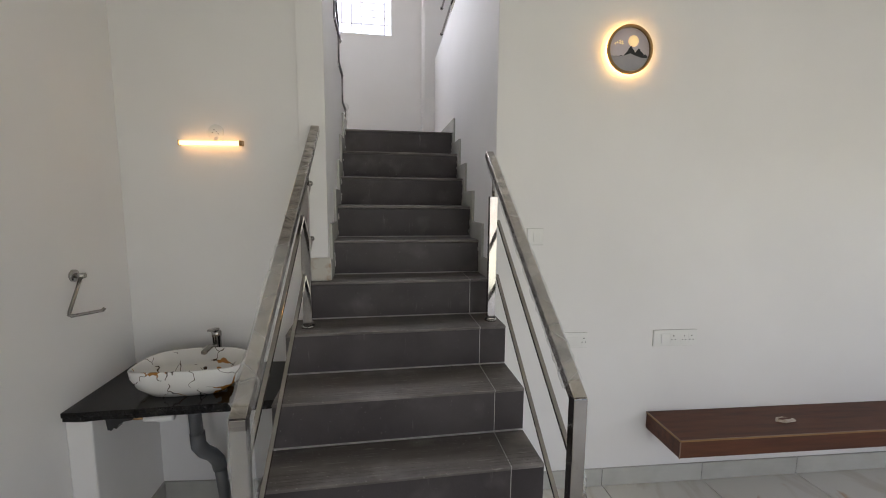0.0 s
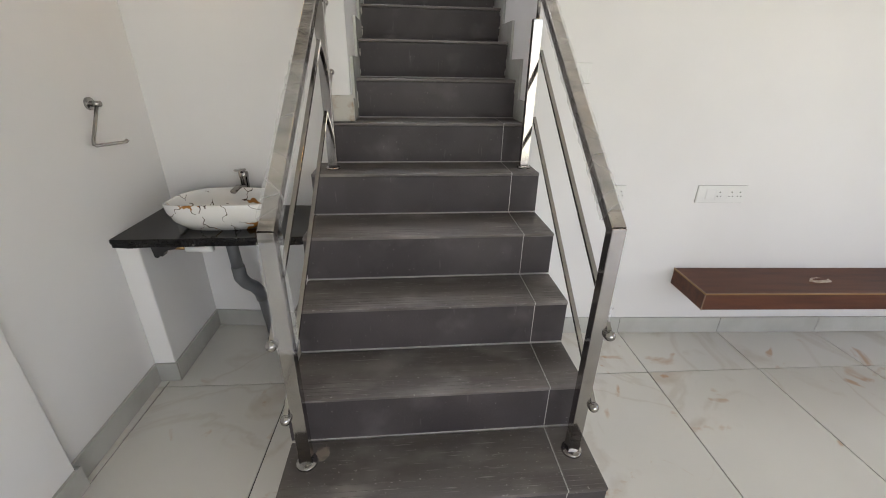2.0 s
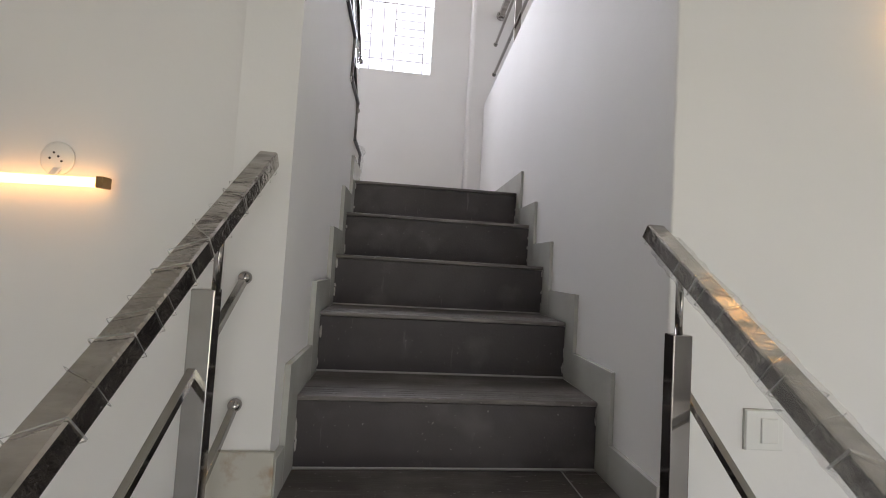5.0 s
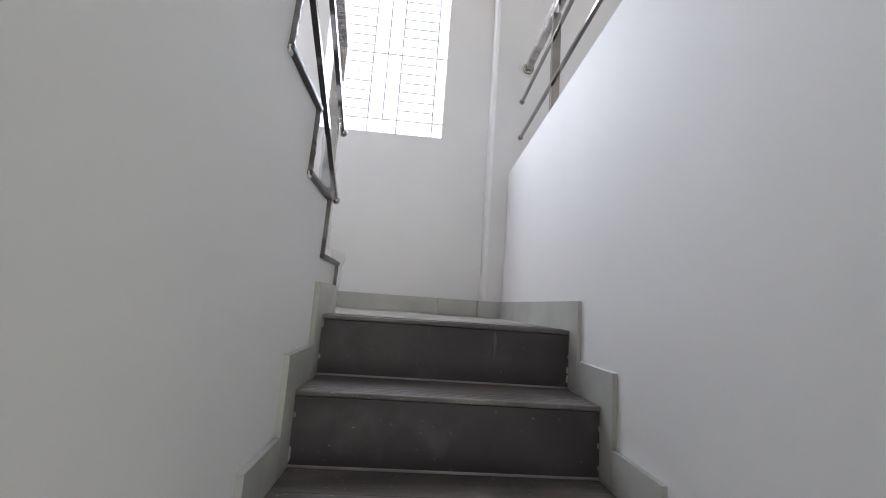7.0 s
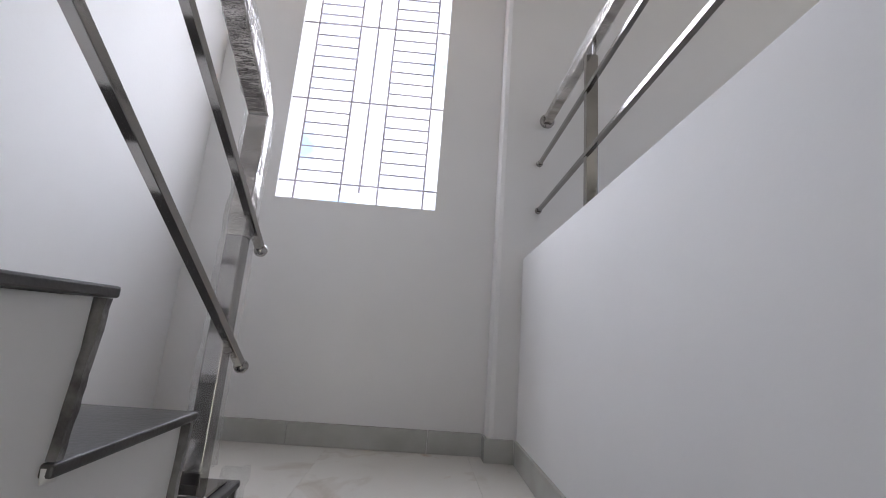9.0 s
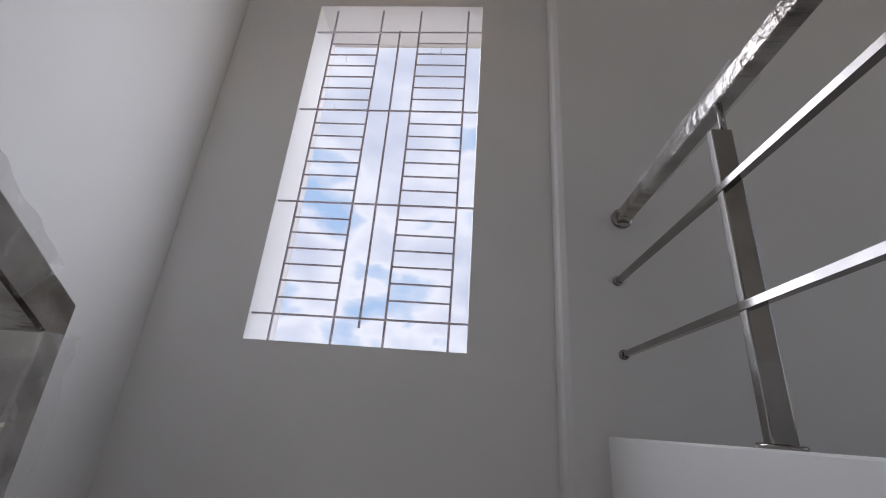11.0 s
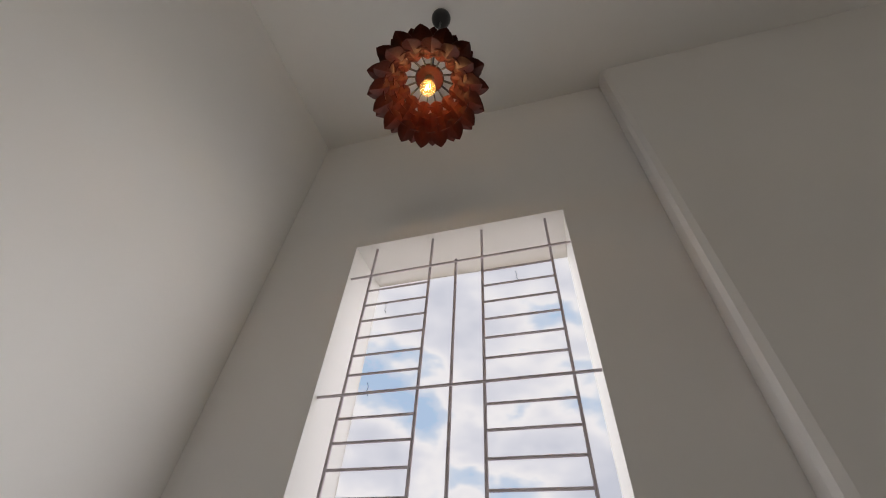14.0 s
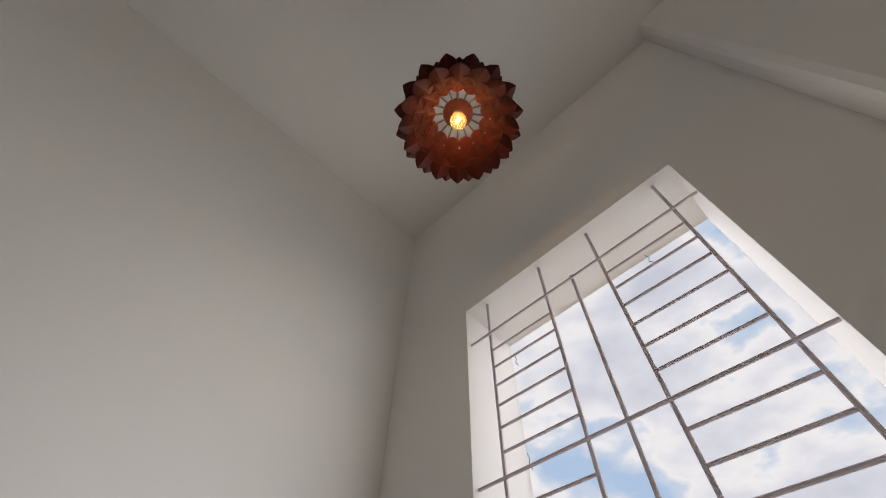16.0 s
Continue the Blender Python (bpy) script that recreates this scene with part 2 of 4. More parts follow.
structure(box("wall_column", 0.268, 3.26, COL_F, BACK_Y + 0.1, FLOOR_Z - 0.06, TOP_Z + 0.08, PAINT, bevel=0.026), "white painted wall set forward like a column")
structure(box("wall_well_west", WELL_X - 0.15, WELL_X, 2.125, BACK_Y, 1.5, TOP_Z, PAINT), "white painted stairwell wall")
# out of view; the opening is made up to go with the east lamp
structure(wall_with_hole("wall_east", -3.0, 1.55, 4.05, 4.2, FLOOR_Z - 0.1, ROOM_TOP, -0.95, 0.95, 0.75, 2.2, PAINT, True), "white painted unseen wall with an added light opening")
# likewise unseen, opened only for the added side lamp
structure(wall_with_hole("wall_far_east", -3.0, COL_Y, 3.15, 3.3, 1.8, TOP_Z, 2.1, 3.75, 2.9, 4.65, PAINT, True), "white painted unseen wall with an added light opening")
structure(box("floor_side_room", WALL_R + 0.125, 3.15, 1.95, COL_Y, LAND_Z - 0.15, LAND_Z, CEIL), "concrete slab beside the stair")
structure(box("wall_upper_west", WELL_X - 0.15, WELL_X, -3.2, 2.123, UP_Z, TOP_Z, PAINT), "white painted wall")
# unseen front wall whose opening is assumed for the upper lamp
structure(wall_with_hole("wall_upper_front", -1.3, 3.3, -3.2, -3.0, UP_Z, TOP_Z, 0.2, 2.6, 3.7, 5.2, PAINT), "white painted unseen wall with an added light opening")
structure(box("ceiling", -1.3, 3.3, -3.2, BACK_Y, TOP_Z, TOP_Z + 0.15, CEIL), "white painted ceiling over the stairwell")

structure(box("slab_stairhead", -1.5, WELL_X, 1.752, 2.124, ROOM_TOP + 0.001, UP_Z - 0.011, CEIL), "white painted concrete slab edge")

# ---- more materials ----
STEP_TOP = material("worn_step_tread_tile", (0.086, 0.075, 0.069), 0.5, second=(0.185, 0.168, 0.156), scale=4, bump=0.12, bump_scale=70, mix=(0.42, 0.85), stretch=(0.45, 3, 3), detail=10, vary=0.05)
# riser colour set darker than the treads, partly for shade on upper steps
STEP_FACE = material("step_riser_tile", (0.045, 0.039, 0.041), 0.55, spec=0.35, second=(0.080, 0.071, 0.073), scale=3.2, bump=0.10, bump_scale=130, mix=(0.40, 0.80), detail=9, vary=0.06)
SKIRT = material("grey_marble_skirting", (0.47, 0.47, 0.44), 0.25, second=(0.38, 0.375, 0.34), scale=5, mix=(0.42, 0.75), detail=7, vary=0.05)
WRAPPED = material("film_wrapped_steel", (0.62, 0.585, 0.545), 0.16, 1.0, second=(0.27, 0.25, 0.23), scale=7, bump=0.35, bump_scale=16, mix=(0.35, 0.72), stretch=(1, 3, 3))
RUSTY = material("rust_stained_marble", (0.50, 0.48, 0.43), 0.35, second=(0.30, 0.17, 0.08), scale=16, mix=(0.52, 0.72), detail=5)
BRASS = material("dull_brass", (0.35, 0.22, 0.10), 0.35, 0.8)
GRILLE = material("grey_enamelled_iron", (0.66, 0.60, 0.65), 0.8, spec=0.2, second=(0.60, 0.55, 0.59), scale=8, detail=1)
REDWOOD = material("red_stained_wood", (0.070, 0.0085, 0.0022), 0.5, spec=0.15, second=(0.036, 0.0045, 0.0015), scale=14, bump=0.1, stretch=(1, 1, 4), vary=0.15)
GROOVE = material("dark_joint", (0.05, 0.05, 0.048), 0.9)
# the lamp face's lit look is put into this lighter colour
PALE_PANEL = material("lit_tone_lamp_panel", (0.62, 0.54, 0.54), 0.45, second=(0.56, 0.50, 0.51), scale=8)
SLATE = material("grey_lamp_panel", (0.30, 0.29, 0.31), 0.5, second=(0.36, 0.33, 0.33), scale=12)


def glow(name, color, strength):
    m = bpy.data.materials.new(name)
    m.use_nodes = True
    b = m.node_tree.nodes["Principled BSDF"]
    b.inputs["Base Color"].default_value = (*color, 1)
    b.inputs["Emission Color"].default_value = (*color, 1)
    b.inputs["Emission Strength"].default_value = strength
    return m


def film_material():
    m = material("clear_plastic_film", (0.85, 0.85, 0.85), 0.12, bump=0.9, bump_scale=38, stretch=(1, 1, 0.5))
    m.node_tree.nodes["Principled BSDF"].inputs["Alpha"].default_value = 0.19
    return m


FILM = film_material()
WARM_BAR = glow("warm_light_bar", (1.0, 0.54, 0.19), 3.2)
WARM_RING = glow("warm_light_ring", (1.0, 0.58, 0.17), 11.0)
FILAMENT = glow("bulb_filament", (1.0, 0.66, 0.20), 16.0)
MOON = glow("lit_moon_disc", (1.0, 0.70, 0.34), 0.34)
BULB = material("amber_bulb_glass", (0.24, 0.19, 0.11), 0.05)
BULB.node_tree.nodes["Principled BSDF"].inputs["Transmission Weight"].default_value = 0.0
BULB.node_tree.nodes["Principled BSDF"].inputs["Alpha"].default_value = 0.30
BULB.node_tree.nodes["Principled BSDF"].inputs["Emission Color"].default_value = (1.0, 0.62, 0.22, 1)
BULB.node_tree.nodes["Principled BSDF"].inputs["Emission Strength"].default_value = 0.8


def scuffs(m, layers):
    """Pale specks, drag marks and dust over a tile: stretch, noise scale, two thresholds and strength of each."""
    nt, nodes = m.node_tree, m.node_tree.nodes
    b = nodes["Principled BSDF"]
    last = b.inputs["Base Color"].links[0].from_socket
    tc = next(n for n in nodes if n.type == "TEX_COORD")
    for stretch, scale, lo, hi, amount in layers:
        mp = nodes.new("ShaderNodeMapping")
        mp.inputs["Scale"].default_value = stretch
        nt.links.new(tc.outputs["Object"], mp.inputs["Vector"])
        n = nodes.new("ShaderNodeTexNoise")
        n.inputs["Scale"].default_value, n.inputs["Detail"].default_value = scale, 3
        nt.links.new(mp.outputs["Vector"], n.inputs["Vector"])
        r = nodes.new("ShaderNodeValToRGB")
        r.color_ramp.elements[0].position, r.color_ramp.elements[1].position = lo, hi
        r.color_ramp.elements[1].color = (amount,) * 3 + (1,)
        nt.links.new(n.outputs["Fac"], r.inputs["Fac"])
        mx = nodes.new("ShaderNodeMix")
        mx.data_type = "RGBA"
        nt.links.new(r.outputs["Color"], mx.inputs["Factor"])
        nt.links.new(last, mx.inputs["A"])
        mx.inputs["B"].default_value = (0.42, 0.40, 0.38, 1)
        last = mx.outputs["Result"]
    nt.links.new(last, b.inputs["Base Color"])


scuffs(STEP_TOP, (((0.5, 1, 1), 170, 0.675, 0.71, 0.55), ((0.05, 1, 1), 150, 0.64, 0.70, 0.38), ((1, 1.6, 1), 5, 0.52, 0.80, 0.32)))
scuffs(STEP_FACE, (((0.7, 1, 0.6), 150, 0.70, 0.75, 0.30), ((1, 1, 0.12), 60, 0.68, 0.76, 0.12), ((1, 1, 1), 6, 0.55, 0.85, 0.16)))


def veined_ceramic():
    """White glaze with dark cracks and brown patches."""
    m = material("veined_ceramic", (0.80, 0.79, 0.76), 0.12)
    nt, nodes = m.node_tree, m.node_tree.nodes
    b = nodes["Principled BSDF"]
    last = b.inputs["Base Color"].links[0].from_socket
    tc = next(n for n in nodes if n.type == "TEX_COORD")
    warp = nodes.new("ShaderNodeTexNoise")
    warp.inputs["Scale"].default_value = 9
    nt.links.new(tc.outputs["Object"], warp.inputs["Vector"])
    mixv = nodes.new("ShaderNodeMix")
    mixv.data_type = "VECTOR"
    mixv.inputs["Factor"].default_value = 0.16
    nt.links.new(tc.outputs["Object"], mixv.inputs["A"])
    nt.links.new(warp.outputs["Color"], mixv.inputs["B"])
    vor = nodes.new("ShaderNodeTexVoronoi")
    vor.feature = "DISTANCE_TO_EDGE"
    vor.inputs["Scale"].default_value = 10.5
    nt.links.new(mixv.outputs["Result"], vor.inputs["Vector"])
    pick = nodes.new("ShaderNodeTexNoise")
    pick.inputs["Scale"].default_value, pick.inputs["Detail"].default_value = 11, 1
    nt.links.new(tc.outputs["Object"], pick.inputs["Vector"])
    for lo, hi, gate, col in ((0.009, 0.018, 0.36, (0.07, 0.045, 0.03)), (0.030, 0.040, 0.53, (0.34, 0.16, 0.04)), (0.090, 0.105, 0.60, (0.36, 0.16, 0.035))):
        r = nodes.new("ShaderNodeMapRange")
        r.inputs["From Min"].default_value, r.inputs["From Max"].default_value = lo, hi
        r.inputs["To Min"].default_value, r.inputs["To Max"].default_value = 1, 0
        nt.links.new(vor.outputs["Distance"], r.inputs["Value"])
        g = nodes.new("ShaderNodeMath")
        g.operation = "GREATER_THAN"
        g.inputs[1].default_value = gate
        nt.links.new(pick.outputs["Fac"], g.inputs[0])
        mu = nodes.new("ShaderNodeMath")
        mu.operation = "MULTIPLY"
        nt.links.new(r.outputs["Result"], mu.inputs[0])
        nt.links.new(g.outputs[0], mu.inputs[1])
        mx = nodes.new("ShaderNodeMix")
        mx.data_type = "RGBA"
        nt.links.new(mu.outputs[0], mx.inputs["Factor"])
        nt.links.new(last, mx.inputs["A"])
        mx.inputs["B"].default_value = (*col, 1)
        last = mx.outputs["Result"]
    nt.links.new(last, b.inputs["Base Color"])
    return m


VEINED = veined_ceramic()

# ---- lower flight ----
lower = empty("staircase", (0, 0.663, FLOOR_Z), label="lower flight of charcoal tiled steps with white sides", category="staircase")


def under(thing, *obs):
    inv = Matrix.Translation(thing.location).inverted()
    for o in obs:
        o.parent = thing
        o.matrix_parent_inverse = inv
    return obs[0]


def span(k):
    """The left and right ends of step k of the lower flight."""
    return (-0.565, 0.41) if k < 5 else ((-0.50, 0.388) if k == 5 else (-0.399, 0.380))


core = [(RY[0] + 0.012, FLOOR_Z)]
for k in range(5):
    core += [(RY[k] + 0.012, (k + 1) * RISE - 0.016), (RY[k + 1] + 0.012, (k + 1) * RISE - 0.016)]
core += [(RY[5] + 0.012, FLOOR_Z)]
under(lower, prism("side", core, "x", -0.561, 0.404, PAINT))
core = [(RY[5] + 0.012, FLOOR_Z)]
for k in range(5, 11):
    core += [(RY[k] + 0.012, (k + 1) * RISE - 0.016), ((RY[k + 1] if k < 10 else 3.10) + 0.012, (k + 1) * RISE - 0.016)]
core += [(3.112, FLOOR_Z)]
under(lower, prism("core", core, "x", WALL_L + 0.004, WALL_R - 0.004, GROUT))
under(lower, box("side", -0.498, WALL_L + 0.002, RY[5] + 0.012, LAMP_Y - 0.002, FLOOR_Z, 6 * RISE - 0.016, PAINT))
for k in range(11):
    x0, x1 = span(k)
    z0, z1 = k * RISE, (k + 1) * RISE
    yb = RY[k + 1] if k < 10 else 3.18
    cuts = [(x0, 0.2865), (0.2895, x1)] if k < 6 else [(x0, x1)]
    zb = FLOOR_Z if k == 0 else z0
    for a, b in cuts:
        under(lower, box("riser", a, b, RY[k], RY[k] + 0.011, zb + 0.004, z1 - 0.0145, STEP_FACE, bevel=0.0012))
        under(lower, box("grout_line", a, b, RY[k] - 0.0005, RY[k] + 0.008, zb, zb + 0.0045, GROUT))
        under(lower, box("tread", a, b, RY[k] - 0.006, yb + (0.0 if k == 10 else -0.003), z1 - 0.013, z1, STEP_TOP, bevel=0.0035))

for k in range(6):
    under(lower, box("grout_line", 0.2866, 0.2894, RY[k] + 0.0008, RY[k] + 0.009, max(k * RISE, FLOOR_Z) + 0.004, (k + 1) * RISE - 0.014, GROUT))
    under(lower, box("grout_line", 0.2866, 0.2894, RY[k] - 0.004, RY[k + 1] - 0.004, (k + 1) * RISE - 0.010, (k + 1) * RISE - 0.0008, GROUT))

WEAR = material("worn_tread_ridge", (0.125, 0.113, 0.104), 0.6, second=(0.080, 0.071, 0.065), scale=9, mix=(0.42, 0.58), stretch=(1, 0.2, 0.2))
for k in range(11):
    x0, x1 = span(k)
    verts, faces = [], []
    for i, off in enumerate((0.010, 0.026, 0.042, 0.064)):
        y, z, q = RY[k] + off, (k + 1) * RISE, len(verts)
        verts += [(x0 + 0.004, y, z - 0.0005), (x1 - 0.004, y, z - 0.0005), (x1 - 0.004, y + 0.0008, z + 0.0007), (x0 + 0.004, y + 0.0008, z + 0.0007), (x1 - 0.004, y + 0.0018, z - 0.0005), (x0 + 0.004, y + 0.0018, z - 0.0005)]
        faces += [(q, q + 1, q + 2, q + 3), (q + 3, q + 2, q + 4, q + 5), (q, q + 3, q + 5), (q + 1, q + 4, q + 2)]
    under(lower, mesh_ob("tread_ridges", verts, faces, WEAR))



def patch(name, at, u, v, w, h, mat, seed, n=11):
    """A thin ragged-edged smear lying on a surface spanned by u and v."""
    rnd = random.Random(seed)
    at, u, v = Vector(at), Vector(u), Vector(v)
    up = u.cross(v).normalized() * 0.0007
    ring = []
    for i in range(n):
        a = 2 * math.pi * i / n
        k = rnd.uniform(0.62, 1.1)
        ring.append(at + u * (w * 0.5 * k * math.cos(a)) + v * (h * 0.5 * k * math.sin(a)))
    verts = [tuple(p - up) for p in ring] + [tuple(p + up) for p in ring]
    return mesh_ob(name, verts, [tuple(range(n)), tuple(range(n, 2 * n))] + [(i, (i + 1) % n, n + (i + 1) % n, n + i) for i in range(n)], mat)


SMEAR = material("pale_plaster_smear", (0.52, 0.50, 0.47), 0.85, second=(0.30, 0.28, 0.26), scale=60, bump=0.3)
MUD = material("dried_mortar_stain", (0.26, 0.215, 0.18), 0.8, second=(0.13, 0.11, 0.095), scale=28, mix=(0.4, 0.62))
_rnd = random.Random(77)
for k in range(6, 11):
    for end in span(k):
        for j in range(3):
            side = 1 if end < 0 else -1
            under(lower, patch("plaster_smear", (end + side * _rnd.uniform(0.001, 0.005), RY[k] - 0.0002, k * RISE + _rnd.uniform(0.015, 0.155)), (1, 0, 0), (0, 0, 1), _rnd.uniform(0.004, 0.011), _rnd.uniform(0.012, 0.045), SMEAR, 10 * k + j + (50 if end > 0 else 0)))
under(lower, patch("mortar_stain", (-0.452, 0.842, RISE + 0.0004), (1, 0, 0), (0, 1, 0), 0.050, 0.075, MUD, 4, 15))
under(lower, patch("mortar_stain", (0.372, 0.835, RISE + 0.0004), (1, 0, 0), (0, 1, 0), 0.030, 0.045, MUD, 5, 13))

# stepped skirting on both stair walls
def skirt_pieces(x0, x1, first_y, lap, name):
    thing = structure(empty(name, (0, 2, 1)), "grey marble skirting stepping up beside the stairs")
    for k in range(6, 12):
        ya = first_y if k == 6 else RY[k - 1] - lap
        yb = (RY[k] - lap) if k < 11 else (3.10 if x0 < 0 else COL_F - 0.012)
        if k == 6 and yb <= ya:
            continue
        # an upright leg in front of the riser, then the run along the tread
        poly = [(ya + 0.0015, (k - 1) * RISE if k > 6 else k * RISE), (RY[k - 1], (k - 1) * RISE if k > 6 else k * RISE), (RY[k - 1], k * RISE - 0.002), (yb, k * RISE - 0.002), (yb, k * RISE + 0.094), (ya + 0.0015, k * RISE + 0.094)] if k > 6 else [(ya, k * RISE), (yb, k * RISE), (yb, k * RISE + 0.094), (ya, k * RISE + 0.094)]
        under(thing, prism("skirting_tile", poly, "x", x0, x1, SKIRT, bevel=0.001))


skirt_pieces(WALL_R - 0.012, WALL_R + 0.001, CORNER_Y + 0.002, 0.066, "baseboard_stair_east")
skirt_pieces(WALL_L - 0.001, WALL_L + 0.014, 1.876, 0.090, "baseboard_stair_west")
structure(box("baseboard_newel", -0.535, -0.400, LAMP_Y - 0.013, LAMP_Y, 6 * RISE, 6 * RISE + 0.112, RUSTY, bevel=0.0015), "stained marble skirting block at the wall end")

# stair wall under the upper flight
prof = [(LAMP_Y, FLOOR_Z), (LAMP_Y, LAND_Z + 6 * RISE - 0.03)]
for k in range(6, 0, -1):
    yn = Y2 - k * GO2 + 0.012
    prof += [(max(yn, LAMP_Y + 0.011), LAND_Z + k * RISE - 0.015)] if yn > LAMP_Y + 0.012 else []
    prof += [(Y2 - (k - 1) * GO2 - 0.022, LAND_Z + k * RISE - 0.015)]
    if k > 1:
        prof += [(Y2 - (k - 1) * GO2 - 0.022, LAND_Z + (k - 1) * RISE - 0.015)]
prof += [(Y2 - 0.030, FLOOR_Z)]
clean = []
for p in prof:
    if not clean or (abs(p[0] - clean[-1][0]) > 1e-4 or abs(p[1] - clean[-1][1]) > 1e-4):
        clean.append(p)
structure(prism("wall_stair_west", clean, "x", WALL_L - 0.12, WALL_L, PAINT), "white plastered wall carrying the upper flight")

# ---- landing ----
structure(box("floor_landing", WELL_X, WALL_R, 3.115, BACK_Y, LAND_Z - 0.15, LAND_Z - 0.012, GROUT), "concrete landing slab")
landing = bpy.data.objects["floor_landing"]
for xa, xb in ((WELL_X + 0.002, -0.4002), (-0.3995, 0.2), (0.2007, WALL_R - 0.001)):
    box("tile", xa, xb, 3.184, BACK_Y - 0.001, LAND_Z - 0.012, LAND_Z, MARBLE, landing, bevel=0.0003)
box("tile", WELL_X + 0.002, WALL_L - 0.12, 3.118, 3.181, LAND_Z - 0.012, LAND_Z, MARBLE, landing)
back_skirt = structure(empty("baseboard_landing", (0, BACK_Y, LAND_Z)), "grey marble skirting round the landing")
for xa, xb in ((WELL_X + 0.013, -0.58), (-0.577, 0.02), (0.023, 0.256)):
    under(back_skirt, box("skirting_tile", xa, xb, BACK_Y - 0.012, BACK_Y, LAND_Z + 0.001, LAND_Z + 0.094, SKIRT, bevel=0.001))
under(back_skirt, box("skirting_tile", 0.256, WALL_R - 0.013, COL_F - 0.012, COL_F, LAND_Z + 0.001, LAND_Z + 0.094, SKIRT, bevel=0.001))
under(back_skirt, box("skirting_tile", 0.256, 0.268, COL_F + 0.001, BACK_Y - 0.013, LAND_Z + 0.001, LAND_Z + 0.094, SKIRT))
under(back_skirt, box("skirting_tile", WELL_X, WELL_X + 0.012, 3.12, BACK_Y - 0.001, LAND_Z + 0.001, LAND_Z + 0.094, SKIRT))

# ---- upper flight ----
RAW_EDGE = material("grey_granite_riser", (0.20, 0.19, 0.185), 0.3, second=(0.07, 0.064, 0.062), scale=22, mix=(0.45, 0.62), bump=0.3, bump_scale=90)
TREAD_UP = material("dark_granite_tread", (0.050, 0.047, 0.046), 0.35, second=(0.085, 0.080, 0.078), scale=9, mix=(0.4, 0.75), bump=0.08, bump_scale=120, detail=8)
upper = empty("staircase", (-0.7, Y2, LAND_Z), label="upper flight of black granite treads over white plaster", category="staircase")


def ragged(name, y0, y1, z0, z1, x0, x1, mat, seed):
    """A thin riser slab whose free edge is rough and smeared."""
    rnd = random.Random(seed)
    n = 14
    verts, faces = [], []
    for i in range(n + 1):
        z = z0 + (z1 - z0) * i / n
        y = y0 + (y1 - y0) * i / n
        w = rnd.uniform(-0.0010, 0.0010)
        verts += [(x0, y - 0.005, z), (x1 + w, y - 0.005 + rnd.uniform(-0.0005, 0.0005), z), (x1 + w, y + 0.004 + rnd.uniform(-0.0006, 0.0006), z), (x0, y + 0.004, z)]
    for i in range(n):
        for j in range(4):
            a, b = 4 * i + j, 4 * i + (j + 1) % 4
            faces.append((a, b, b + 4, a + 4))
    faces += [(0, 1, 2, 3), tuple(range(4 * n, 4 * n + 4))]
    return mesh_ob(name, verts, faces, mat)


for k in range(1, 8):
    yn = Y2 - (k - 1) * GO2
    z1 = LAND_Z + k * RISE
    yb = yn - GO2 - 0.036
    under(upper, box("tread", WELL_X + 0.001, -0.399, yb, yn, z1 - 0.014, z1, TREAD_UP, bevel=0.003))
    under(upper, ragged("riser", yn - 0.027, yn - 0.012, z1 - RISE + 0.001, z1 - 0.0145, WELL_X + 0.001, -0.401, RAW_EDGE, k))
    if k > 1:
        under(upper, mesh_ob("mortar_blob", [(-0.408 + 0.008 * math.cos(a) * (1 if r else 0.4), yb + 0.009 + 0.010 * math.sin(a), z1 - 0.010 + (0.006 if r else 0.0) - 0.009 * (1 - r)) for r in (0, 1) for a in [2 * math.pi * i / 10 for i in range(10)]], [tuple(range(10)), tuple(range(10, 20))] + [(i, (i + 1) % 10, 10 + (i + 1) % 10, 10 + i) for i in range(10)], PAINT, smooth=True))
under(upper, prism("soffit", [(Y2 - 0.04, LAND_Z - 0.14), (Y2 - 0.04, LAND_Z + 0.02), (1.9, UP_Z - 0.06), (1.9, UP_Z - 0.24)], "x", WELL_X + 0.002, WALL_L - 0.122, PAINT))

# ---- handrails ----


def ball(name, at, r, thing):
    prof = [(r * math.sin(math.pi * i / 8) + 1e-4, -r * math.cos(math.pi * i / 8)) for i in range(9)]
    return under(thing, lathe(name, prof, STEEL, None, at, None, 16))


def disc(name, at, r, h, thing, axis="z"):
    turn = {"z": Matrix.Identity(4), "y": pose(0, 0, 0, 90), "x": pose(0, 0, 0, 0, 90)}[axis]
    return under(thing, lathe(name, [(r, -h / 2), (r, h / 4), (r * 0.92, h / 2)], STEEL, None, at, turn, 24))


